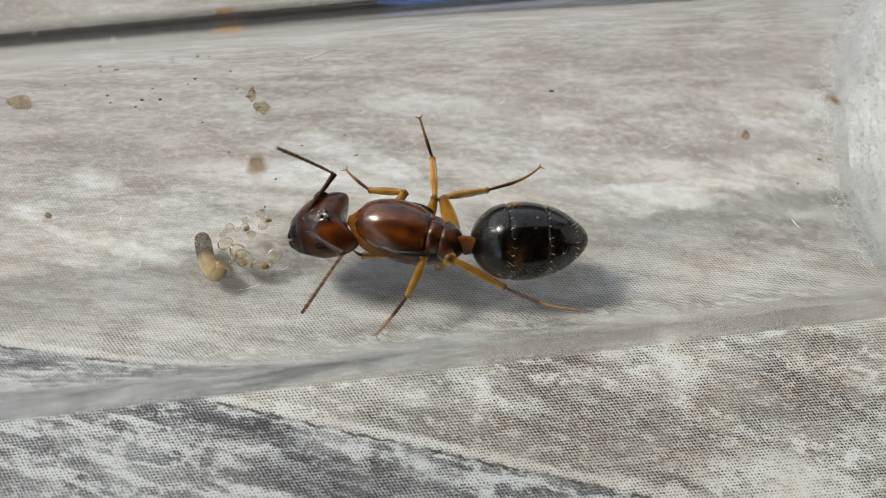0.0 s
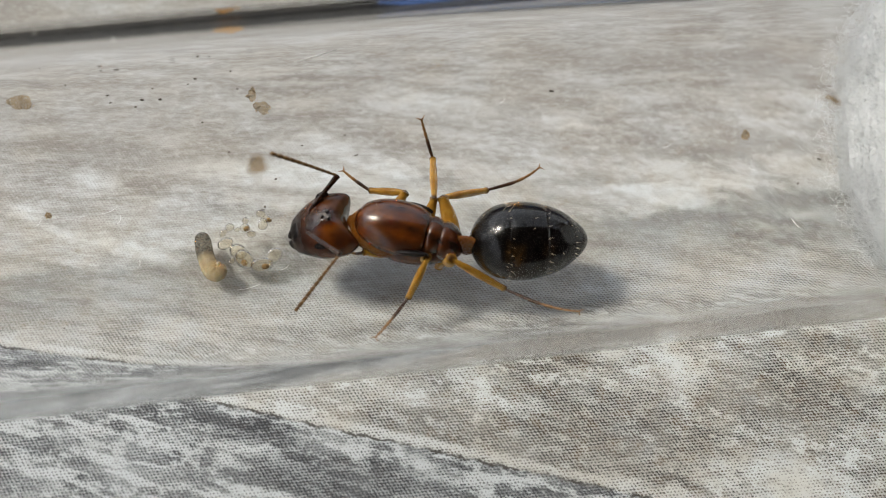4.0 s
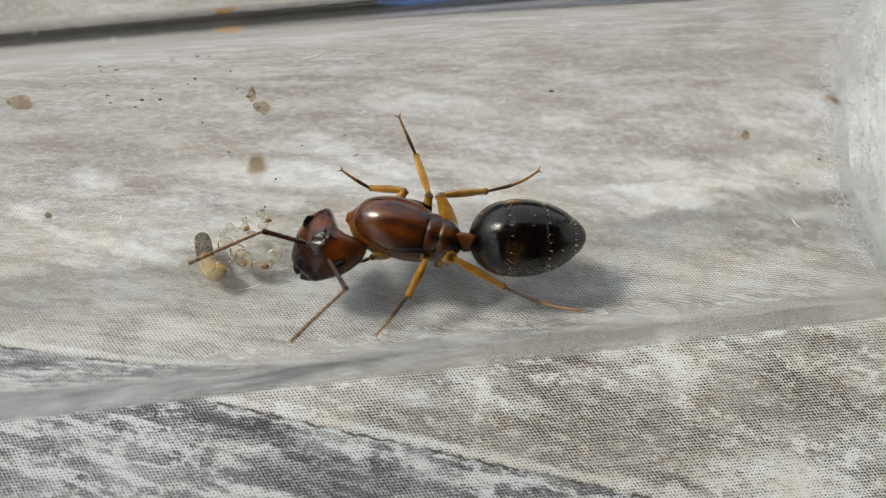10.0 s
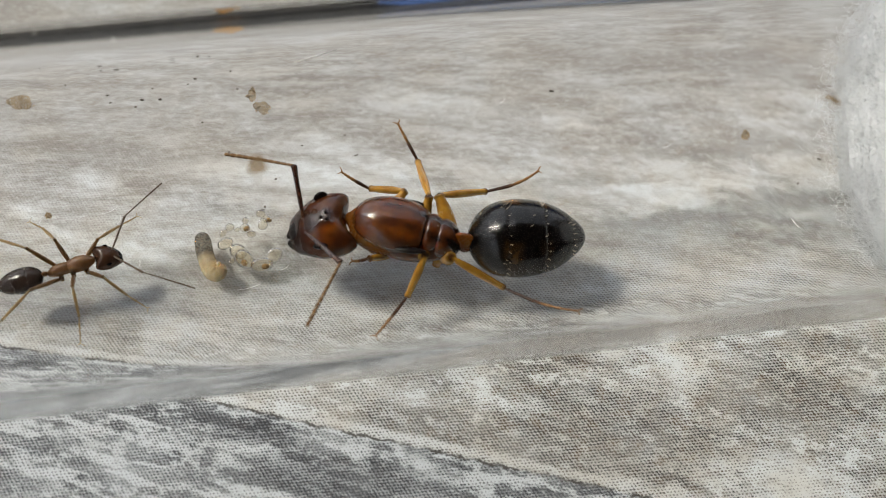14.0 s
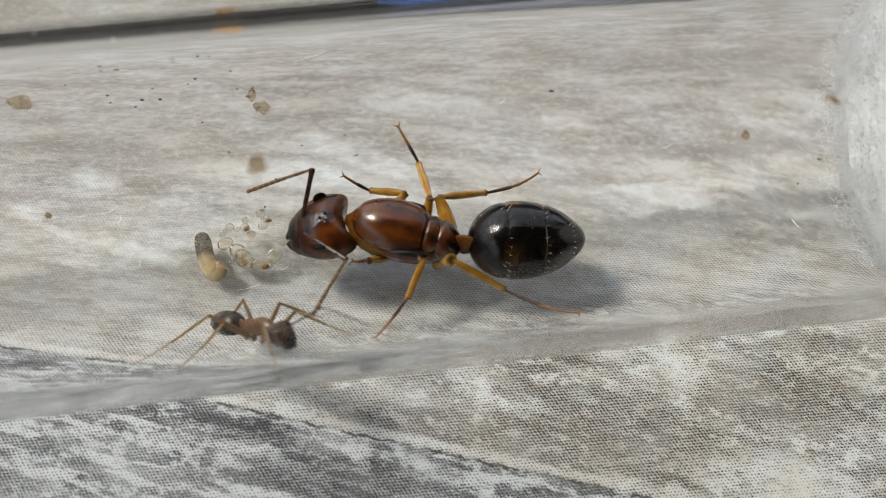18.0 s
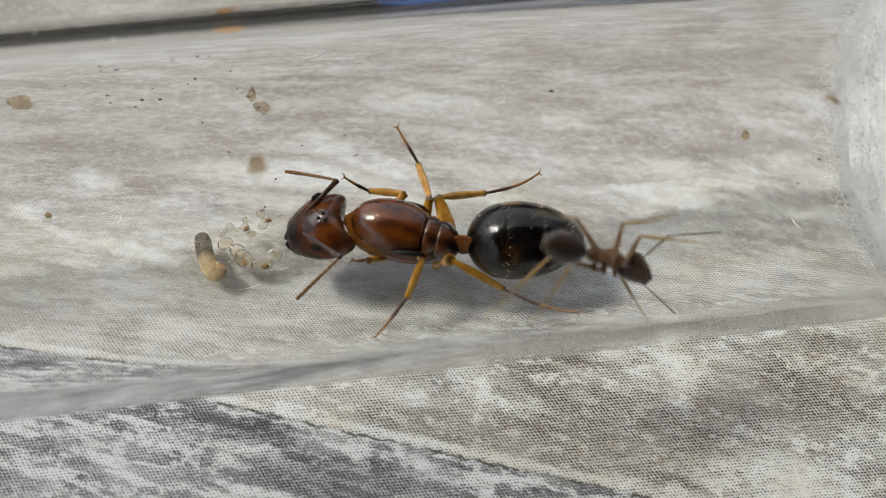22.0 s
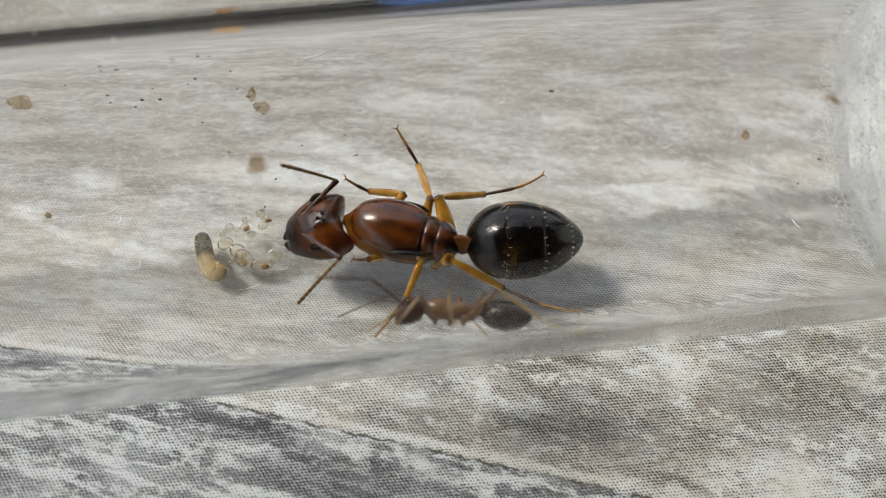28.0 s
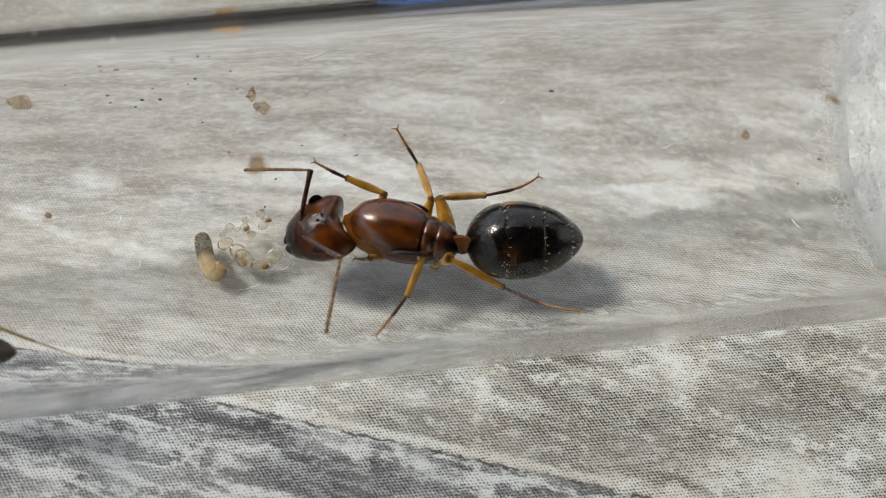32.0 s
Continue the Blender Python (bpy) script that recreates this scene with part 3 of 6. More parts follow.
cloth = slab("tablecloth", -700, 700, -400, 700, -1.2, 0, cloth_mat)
tagged(cloth, "woven tablecloth printed with weathered grey planks", "tablecloth", kind="structure")

# unseen dark thing behind the tube, kind unknown, added to mirror in the glass
def rounded_slab(x0, x1, y0, y1, z0, z1, r=1.2):
    v, f = [], []
    rim = []
    for cx, cy, a0 in ((x1 - r, y1 - r, 0), (x0 + r, y1 - r, 90), (x0 + r, y0 + r, 180), (x1 - r, y0 + r, 270)):
        rim += [(cx, cy, radians(a0 + 15 * k)) for k in range(7)]
    n = len(rim)
    levels = [(z0, r - .4), (z0 + .4, r), (z1 - .4, r), (z1, r - .4)]
    for z, q in levels:
        v += [(cx + q * math.cos(a), cy + q * math.sin(a), z) for cx, cy, a in rim]
    for i in range(len(levels) - 1):
        for k in range(n):
            j = (k + 1) % n
            f.append((i * n + k, i * n + j, (i + 1) * n + j, (i + 1) * n + k))
    f += [tuple(range(n))[::-1], tuple(range(3 * n, 4 * n))]
    return v, f


slate = new("notebook")
slate.matrix_basis = at(-7, 31.3, 0, 0, 0, -15)
part("cover", rounded_slab(-110, 120, 0, 83, .02, 4.6), wall_mat, slate, "dark matt cover")
part("band", rounded_slab(6.5, 44, -.4, 11.5, .1, 4.9), blue_mat, slate, "blue band round the cover")
tagged(slate, "unseen dark flat slab with a blue band on the cloth, kind unknown", "notebook")

# ---- the glass tube ----
TUBE_R, BORE_R, TUBE_Z = 9.0, 8.1, 9.02


def turned(*profiles):
    """Surfaces of revolution about x through (x, radius) stations."""
    n = 512
    v, f = [], []
    for prof in profiles:
        o = len(v)
        for x, r in prof:
            v += [(x, r * math.cos(2 * math.pi * k / n), r * math.sin(2 * math.pi * k / n)) for k in range(n)]
        for i in range(len(prof) - 1):
            for k in range(n):
                j = (k + 1) % n
                f.append((o + i * n + k, o + i * n + n + k, o + i * n + n + j, o + i * n + j))
    return v, f


def arc(r):
    return [(-60 - r * math.sin(a), r * math.cos(a)) for a in [math.pi / 2 * k / 14 for k in range(14)]] + [(-60 - r, 0.02)]


tube = new("glass_tube")
tube.matrix_basis = at(0, 0, TUBE_Z)
ends = (50, 30, 0, -30, -60)
for piece in (part("tube_wall", turned([(x, TUBE_R) for x in ends], [(x, BORE_R) for x in ends[::-1]]), glass_mat, tube),
              part("rounded_end", turned(arc(TUBE_R), arc(BORE_R)[::-1]), glass_mat, tube, "closed round bottom of the tube"),
              part("rim", turned([(50, BORE_R), (51.6, BORE_R), (52, 8.25), (52.2, 8.5), (52, 8.8), (51.6, TUBE_R), (50, TUBE_R)]), glass_mat, tube, "fire-polished open rim")):
    piece.visible_shadow = False
tagged(tube, "clear glass test tube lying on the printed cloth", "test tube")

# ---- the cotton plug ----
random.seed(4)


def cotton_plug():
    thing = new("cotton_plug")
    thing.matrix_basis = at(23.2, 0, TUBE_Z)
    secs = [(-0.6, 2.0, 2.0, 0), (-0.3, 4.8, 4.8, 0), (0.2, 6.8, 6.8, 0), (1.2, 7.85, 7.85, 0), (4, 8.0, 8.0, 0), (12, 8.0, 8.0, 0), (20, 7.9, 7.9, 0), (21, 5, 5, 0)]
    v, f = loft(curve_sections(secs, 9), 160)
    out = []
    for x, y, z in v:
        p = Vector((x, y, z))
        k = noise.noise(p * 0.35) * 0.8 + noise.noise(p * 0.8) * 0.6 + noise.noise(p * 2.4) * 0.25
        r = math.hypot(y, z)
        s = min(r + 0.3 * k, 8.04) / max(r, 1e-6) if r > 5.5 else 1.0
        out.append((x + (k * 0.5 if x < 3 else 0), y * s, z * s))
    part("plug_body", (out, f), cotton_mat, thing)
    fv, ff = [], []
    for _ in range(14000):
        a, r = random.uniform(0, 2 * math.pi), 7.9 * math.sqrt(random.random())
        p = Vector((random.gauss(-0.15, 0.42) + (r / 7.9) ** 4 * 0.5, r * math.cos(a), r * math.sin(a)))
        d = Vector((random.gauss(-0.05, 0.45), random.gauss(0, 1), random.gauss(0, 1))).normalized()
        turn = Vector((random.gauss(0, 1), random.gauss(0, 1), random.gauss(0, 1))) * 0.8
        w = random.uniform(0.005, 0.011)
        o = len(fv)
        steps = random.randint(4, 9)
        for i in range(steps):
            s = d.orthogonal().normalized() * w
            t = d.cross(s).normalized() * w
            fv += [tuple(p + s), tuple(p - s * 0.5 + t * 0.87), tuple(p - s * 0.5 - t * 0.87)]
            p = p + d * 0.24
            rr = math.hypot(p.y, p.z)
            if rr > 8.0:
                p.y, p.z = p.y * 8.0 / rr, p.z * 8.0 / rr
            d = (d + turn.cross(d) * 0.6).normalized()
            if i:
                for k in range(3):
                    j = (k + 1) % 3
                    ff.append((o + 3 * i - 3 + k, o + 3 * i - 3 + j, o + 3 * i + j, o + 3 * i + k))
    fib = part("cotton_fuzz", (fv, ff), fibre_mat, thing, "loose white cotton fibres")
    tagged(fib, kind="stuff")
    return tagged(thing, "fluffy white cotton wool plug inside the glass tube", "cotton plug")


cotton_plug()

QUEEN_LEGS = {
    "mid_right": [(-0.70, -0.65, -1.15), (-0.86, -2.21, 0.30), (-0.11, -4.89, -0.29), (1.00, -6.40, 1.06)],
    "front_right": [(1.50, -0.60, -1.10), (0.74, -2.37, -0.10), (2.67, -2.40, -0.80), (4.20, -3.35, -0.81)],
    "hind_right": [(-2.50, -0.55, -0.90), (-1.25, -2.37, 0.20), (-3.28, -4.34, -1.40), (-5.73, -6.48, -1.33)],
    "mid_left": [(-0.70, 0.65, -1.15), (-1.22, 1.24, 0.40), (-0.77, 3.10, -1.10), (0.08, 6.17, 0.22)],
    "hind_left": [(-2.30, 0.60, -1.00), (-2.47, 1.02, 0.20), (-5.44, 1.25, -1.40), (-9.29, 2.29, 0.02)],
    "front_left": [(1.50, 0.60, -1.10), (0.57, 1.07, -0.70), (2.10, 1.06, -1.70), (2.79, 0.50, -2.43)],
}



# ---- ants ----
def ant_leg(thing, root, knee, ankle, tip, radii, mats, bow=None):
    """Femur under the ant; shin and foot under the femur. Returns the three."""
    r, k, a, t = [Vector(p) for p in (root, knee, ankle, tip)]
    base = aim(r, k)
    femur = part("femur", limb((k - r).length, radii[0] * 0.8, radii[0], radii[0] * 0.7), mats[0], thing, place=base)
    back = base.inverted()
    tibia = part("tibia", limb((a - k).length, radii[1] * 0.75, radii[1], radii[1] * 0.8), mats[1], femur, place=back @ aim(k, a))
    sag = aim(a, t).to_3x3().inverted() @ Vector(bow) if bow else (0, 0, 0)
    tarsus = part("tarsus", foot((t - a).length, radii[2], bow=(sag[1], sag[2])), mats[2], femur, "thin dark jointed foot with claws", place=back @ aim(a, t))
    return femur, tibia, tarsus


def heart(length):
    """Pulls the hind corners of a head back."""
    def bend(x, y, z):
        u = max(0.0, 1 - x / (0.55 * length))
        return x - 0.27 * length * u * min(abs(y) / (0.44 * length), 1.0) ** 1.7 + 0.11 * length * u, y, z
    return bend


def head_parts(thing, s, mat, eye_size, wide, eye_x=(1.2, 1.2)):
    """An ant's head, its neck joint at the origin, facing x; s scales the queen's 3 mm head."""
    st = [(0, .35, .35, 0), (.08, .8, .65, .02), (.3, 1.22, .92, .05), (.7, 1.48, 1.05, .05), (1.2, 1.53, 1.06, .05), (1.7, 1.42, .98, .03), (2.15, 1.2, .82, 0),
          (2.5, 1.0, .64, -.04), (2.78, .8, .46, -.1), (2.93, .52, .3, -.16), (2.98, .2, .12, -.2)]
    st = [(a * s, b * s * wide, c * s, d * s) for a, b, c, d in st]
    skull = part("head", loft(curve_sections(st, 4), 40, bend=heart(3.0 * s)), mat, thing)
    for k in (-1, 1):
        e = ball(.27 * s * eye_size, .12 * s * eye_size, .22 * s * eye_size)
        part("eye", e, eye_mat, skull, "black oval compound eye", Matrix.Translation(Vector((eye_x[k > 0], k * 1.17 * wide, .68)) * s * MM) @ pose(0, 0, 0, k * -40, 0, k * -12))
        jaw = loft(curve_sections([(0, .3, .26, 0), (.25, .34, .22, 0), (.5, .27, .14, -.03), (.66, .08, .05, -.05)], 4), 14,
                   bend=lambda x, y, z: (x, y - .5 * x * x, z))
        jaw = [(x * s, y * s * k, z * s) for x, y, z in jaw[0]], jaw[1] if k > 0 else [f[::-1] for f in jaw[1]]
        part("mandible", jaw, dark_shell, skull, "black toothed jaw", Matrix.Translation(Vector((2.5, k * .4, -.26)) * s * MM))
    clyp = loft(curve_sections([(0, .35, .12, 0), (.3, .5, .2, .02), (.6, .42, .14, -.08), (.75, .2, .05, -.14)], 3), 18)
    part("clypeus", ([(x * s, y * s, z * s) for x, y, z in clyp[0]], clyp[1]), dark_shell, skull, place=Matrix.Translation(Vector((2.15, 0, .4)) * s * MM))
    return skull


def hairs(points, length, thick):
    """Short bristles standing on (place, direction)."""
    v, f = [], []
    for p, d in points:
        d = Vector(d).normalized()
        s = d.orthogonal().normalized() * thick
        t = d.cross(s)
        o = len(v)
        p = Vector(p)
        v += [tuple(p + s), tuple(p - s * .5 + t * .87), tuple(p - s * .5 - t * .87), tuple(p + d * length)]
        f += [(o, o + 1, o + 3), (o + 1, o + 2, o + 3), (o + 2, o, o + 3)]
    return v, f


def gaster_parts(thing, length, radius, mat, place, bristle):
    """The hind body along x from its stalk: four overlapping plates and their bristles."""
    prof = [(0, .16), (.03, .40), (.09, .66), (.2, .89), (.34, .99), (.46, 1.0), (.58, .95), (.7, .85), (.8, .70), (.89, .50), (.95, .33), (.985, .18), (1, .04)]
    fine = curve_sections([(a, b, 0, 0) for a, b in prof], 6)
    def rad(u):
        for p, q in zip(fine, fine[1:]):
            if p[0] <= u <= q[0]:
                return p[1] + (q[1] - p[1]) * (u - p[0]) / max(q[0] - p[0], 1e-6)
        return fine[-1][1]
    cuts = [0, .30, .62, .86, 1.0]
    root = None
    for i in range(4):
        a, b = max(cuts[i] - .06, 0), cuts[i + 1]
        secs = []
        for k in range(17):
            u = a + (b - a) * k / 16
            g = 1 + .006 * (k / 16) - (.02 if i and k < 4 else 0)
            if k == 16 and i < 3:
                g -= .008
            secs.append((u * length, rad(u) * radius * g, rad(u) * radius * g * .96, 0))
        ob = part("gaster_plate" if root else "gaster", loft(secs, 40), mat, root or thing, place=None if root else place)
        root = root or ob
    pts = []
    for i in (1, 2, 3):
        for k in range(26):
            a = 2 * math.pi * k / 26 + random.uniform(-.04, .04)
            u = cuts[i] + random.uniform(-.005, .005)
            r = rad(u) * radius * 1.005
            n = Vector((.9, math.cos(a), math.sin(a)))
            pts.append(((u * length, r * math.cos(a), r * .96 * math.sin(a)), n))
    for _ in range(50):
        u, a = random.uniform(.08, .97), random.uniform(0, 2 * math.pi)
        r = rad(u) * radius
        pts.append(((u * length, r * math.cos(a), r * .96 * math.sin(a)), Vector((.7, math.cos(a), math.sin(a)))))
    part("hair_fringe", hairs(pts, bristle, bristle * (.05 if bristle > .15 else .03)), hair_mat, root, "fine pale bristles along the plates")
    return root


random.seed(11)
leg_mat.node_tree.nodes["Principled BSDF"].inputs["Transmission Weight"].default_value = 0.3
leg_mat.node_tree.nodes["Principled BSDF"].inputs["IOR"].default_value = 1.25
QUEEN_LEG_MATS = (leg_mat, leg_mat, shin_mat)
queen = new("queen_ant")
tagged(queen, "large red-brown queen ant with a shiny black hind body", "ant")
queen_head = head_parts(queen, 1.1, head_mat, 1.3, 1.07, (1.1, 1.5))
for spot in ((1.3, 0, 1.22), (1.02, .2, 1.22), (1.02, -.2, 1.22)):
    part("ocellus", ball(.1, .1, .08, 8, spot), eye_mat, queen_head, "tiny glassy simple eye")
SCAPE, LASH = 2.7, 4.0


def feeler(thing, scape_len, lash_len, r, mats):
    sc = part("scape", limb(scape_len, r * .8, r, r * 1.15), mats[0], thing, "dark first joint of the feeler")
    fu = part("funiculus", whip(lash_len, r * .82), mats[1], sc, "thin brown beaded feeler lash", Matrix.Translation((scape_len * MM, 0, 0)))
    return sc, fu


queen_scape_right, queen_funiculus_right = feeler(queen, SCAPE, LASH, .125, (scape_mat, feeler_mat))
queen_scape_left, queen_funiculus_left = feeler(queen, SCAPE, LASH, .125, (scape_mat, feeler_mat))


def stout(stations):
    return [(x, w * 1.12, h * 1.1, mid * 1.05) for x, w, h, mid in stations]


def queen_body():
    pron = [(3.15, .22, .22, -.1), (2.95, .36, .34, -.1), (2.7, .7, .62, -.16), (2.3, 1.04, .9, -.2), (1.7, 1.26, 1.06, -.22), (1.0, 1.33, 1.08, -.25), (.3, 1.2, .95, -.3), (-.2, .7, .6, -.3)]
    part("pronotum", loft(curve_sections(stout(pron), 4), 36), collar_mat, queen, "lighter brown collar")
    scut = [(2.72, .2, .16, .36), (2.62, .5, .4, .36), (2.3, .86, .7, .36), (1.8, 1.1, .9, .36), (1.2, 1.27, 1.02, .34), (.5, 1.34, 1.06, .32), (-.2, 1.27, 1.03, .3), (-.7, 1.12, .95, .28), (-.98, .95, .85, .26), (-1.05, .5, .5, .26)]
    part("mesoscutum", loft(curve_sections(stout(scut), 4), 40), thorax_mat, queen, "glossy mahogany back plate with dark stripes")
    pleu = [(1.2, .6, .6, -.5), (.8, 1.2, .85, -.45), (0, 1.36, 1.0, -.4), (-.9, 1.26, 1.0, -.4), (-1.7, 1.05, .9, -.35), (-2.2, .8, .7, -.35), (-2.5, .3, .3, -.35)]
    part("side_plate", loft(curve_sections(stout(pleu), 4), 36), thorax_mat, queen)
    scutel = [(-.95, .5, .4, .35), (-1.08, .86, .72, .32), (-1.4, .92, .8, .28), (-1.75, .76, .68, .22), (-1.95, .35, .35, .18)]
    part("scutellum", loft(curve_sections(stout(scutel), 4), 32), thorax_mat, queen)
    for k in (-1, 1):
        part("wing_scar", ball(.8, .16, .26, 12), dark_shell, queen, "black scar where a wing has dropped", at(-.6, 1.38, .55, -42, 0, 8) if k > 0 else at(-.2, -1.5, .1, 30, 0, -5))
    prop = [(-1.5, .6, .6, 0), (-1.8, .92, .88, .02), (-2.2, .9, .86, -.05), (-2.6, .68, .66, -.18), (-2.85, .4, .42, -.3), (-2.95, .15, .2, -.34)]
    part("propodeum", loft(curve_sections(stout(prop), 4), 32), thorax_mat, queen)
    scale = loft(curve_sections([(-.7, .26, .2, 0), (-.5, .42, .26, 0), (-.1, .58, .32, 0), (.35, .62, .28, 0), (.75, .5, .17, 0), (.95, .2, .08, 0)], 4), 24)
    part("petiole", scale, collar_mat, queen, place=at(-3.08, -.08, -.15, 0, -90, 0) @ pose(0, 0, 0, 90, 0, 0))
    gaster_parts(queen, 6.1, 2.08, gaster_mat, at(-3.2, -.22, -.02, 0, 3, -162), .22)
    pts = []
    for _ in range(22):
        a, x = random.uniform(0, math.pi), random.uniform(-2.5, 2.2)
        pts.append(((x, 1.2 * math.cos(a), .3 + 1.0 * math.sin(a)), (0, math.cos(a), math.sin(a))))
    part("hair_fringe", hairs(pts, .26, .006), hair_mat, queen)
    for x in (1.5, -.7, -1.9):
        for s in (-1, 1):
            part("coxa", limb(.95, .3, .33, .2), leg_mat, queen, place=aim((x - .1, s * .35, -.75), (x, s * .85, -1.45)))


queen_body()
queen_legs = {k: ant_leg(queen, *p, (.4 if "hind" in k else .3, .21, .1), QUEEN_LEG_MATS, (-.09, .24, 0) if "hind" in k else (-.02, .06, 0)) for k, p in QUEEN_LEGS.items()}

# the worker
worker = new("worker_ant")
worker.scale = (1.1, 1.1, 1.1)
tagged(worker, "small amber worker ant with a dark head and hind body", "ant")


def worker_body():
    head = head_parts(worker, .46, w_head_mat, 1.0, .86)
    head.matrix_basis = at(1.1, 0, .14, 0, 28, 0)
    front = [(1.15, .12, .12, .1), (1.0, .23, .25, .08), (.7, .34, .4, .06), (.35, .37, .45, .04), (0, .3, .37, -.02), (-.2, .18, .22, -.06)]
    part("pronotum", loft(curve_sections(front, 4), 24), w_thorax_mat, worker)
    back = [(.2, .2, .22, -.06), (-.05, .27, .32, -.05), (-.4, .28, .36, -.02), (-.75, .25, .34, -.08), (-1.0, .15, .2, -.18), (-1.08, .08, .1, -.2)]
    part("propodeum", loft(curve_sections(back, 4), 24), w_thorax_mat, worker)
    node_ = loft(curve_sections([(-.2, .07, .07, 0), (-.1, .12, .1, 0), (.1, .15, .09, 0), (.25, .05, .04, 0)], 4), 16)
    part("petiole", node_, w_thorax_mat, worker, place=at(-1.18, 0, -.05, 0, -90, 0) @ pose(0, 0, 0, 90, 0, 0))
    gaster_parts(worker, 2.15, .62, w_gaster_mat, at(-1.27, 0, -.1, 0, 2, 180), .1)
    legs = []
    plan = ((.62, (.85, 1.0, .45), (1.7, 1.75, -.4), (2.5, 2.35, -1.1)), (0.0, (-.15, 1.35, .62), (-.5, 2.5, -.3), (-1.0, 3.5, -1.1)), (-.55, (-1.15, 1.1, .8), (-2.7, 2.05, -.2), (-4.4, 2.9, -1.15)))
    for x, knee, ankle, tip in plan:
        for s in (-1, 1):
            part("coxa", limb(.42, .11, .12, .08), w_thorax_mat, worker, place=aim((x, s * .15, -.2), (x, s * .3, -.5)))
            r = (x, s * .28, -.48)
            k, a, t = ((x + p[0], s * p[1], p[2]) for p in (knee, ankle, tip))
            legs.append((ant_leg(worker, r, k, a, t, (.105, .072, .04), (w_thigh_mat, w_leg_mat, w_leg_mat)), r, k, s, x))
    feelers = []
    for s in (-1, 1):
        sc, fu = feeler(worker, 1.65, 2.5, .048, (w_scape_mat, w_scape_mat))
        feelers.append((sc, fu, s))
    return legs, feelers


worker_legs, worker_feelers = worker_body()


def on_glass(x, y, z, roll, heading, rise=0):
    """The worker's pose: its place, the roll round the bore (0: on the floor), the heading (0: along the tube) and how far it rears up."""
    return at(x, y, z) @ pose(0, 0, 0, roll) @ pose(0, 0, 0, 0, 0, heading) @ pose(0, 0, 0, 0, -rise)


def worker_gait():
    # it stands outside the view until it walks in
    steps = [k * 0.2 for k in range(161)]
    def going(t):
        return 1.0 if 9.6 < t < 17.2 or 17.8 < t < 24.3 or 25.4 < t else 0.35
    for n, (leg, r, k, s, x) in enumerate(worker_legs):
        phase = math.pi * ((n // 2 + n) % 2)
        rows = []
        for t in steps:
            w = going(t) * math.sin(2 * math.pi * 2.1 * t + phase)
            lift = going(t) * max(0.0, math.cos(2 * math.pi * 2.1 * t + phase))
            turn = pose(0, 0, 0, s * 7 * lift, 0, s * 15 * w)
            rows.append((t, Matrix.Translation(Vector(r) * MM) @ turn @ Matrix.Translation(-Vector(r) * MM) @ aim(r, k)))
        walk(leg[0], rows)
    for sc, fu, s in worker_feelers:
        a = (1.12 + .44 * 2.1, s * .2, .22)
        rows = [(t, aim(a, (a[0] + .75, a[1] + s * (.75 + .25 * math.sin(1.9 * t + s)), a[2] + .35 + .2 * math.sin(2.7 * t + 2 * s)))) for t in steps]
        walk(sc, rows)
        walk(fu, [(t, at(1.65, 0, 0, 0, 28 + 8 * math.sin(3.1 * t + s), s * (-28 + 14 * math.sin(2.3 * t)))) for t in steps])


# ---- brood, lying on the floor of the tube ----
def floor_z(y, lift=0.0):
    return TUBE_Z - math.sqrt(BORE_R ** 2 - y * y) + lift


def egg(x, y, r, stretch, turn, spot):
    thing = part("egg", ball(r * stretch, r, r * .9, 14), egg_mat, None, place=at(x, y, floor_z(y, r * .92), 0, 0, turn))
    if spot:
        part("yolk", ball(r * spot, r * spot * .8, r * spot * .7, 10, (r * .35, -r * .3, -r * .1)), gut_mat, thing, "brown spot inside")
    return tagged(thing, "glassy pale ant egg with a brown spot" if spot else "glassy clear ant egg", "egg", "brood pile")


def grey_larva():
    """A hook-shaped ringed body: straight grey hind end, cream curled front."""
    spine = [(1.36, 0), (1.22, -.01), (.85, -.03), (.1, -.04), (-.6, .02), (-.95, .1), (-1.18, .26), (-1.12, .46), (-.86, .54), (-.7, .5)]
    girth = [.08, .3, .42, .44, .44, .45, .44, .4, .3, .06]
    line = curve_sections([(x, y, r, 0) for (x, y), r in zip(spine, girth)], 10)
    v, f = [], []
    n = 28
    for i, (x, y, r, _) in enumerate(line):
        a, c = line[max(i - 1, 0)], line[min(i + 1, len(line) - 1)]
        tx, ty = c[0] - a[0], c[1] - a[1]
        q = math.hypot(tx, ty)
        g = r * (1 + (.02 if x < .4 else .012) * math.sin(i * 1.05))
        for k in range(n):
            u = 2 * math.pi * k / n
            v.append((x - ty / q * g * math.cos(u), y + tx / q * g * math.cos(u), g * .95 * math.sin(u)))
        if i:
            f += [((i - 1) * n + k, i * n + k, i * n + (k + 1) % n, (i - 1) * n + (k + 1) % n) for k in range(n)]
    f += [tuple(range(n)), tuple(range((len(line) - 1) * n, len(line) * n))[::-1]]
    thing = part("larva", (v, [q[::-1] for q in f]), larva_skin, None, place=at(-12.05, 1.25, floor_z(1.25, .46), 180, 0, 97) @ Matrix.Scale(1.04, 4))
    part("head_end", ball(.15, .14, .13, 12, (-.8, .5, -.24)), larva_skin, thing, "small cream head tucked in")
    return tagged(thing, "curled ant larva, half dark grey and half cream", "larva", "brood pile")


grey_larva()


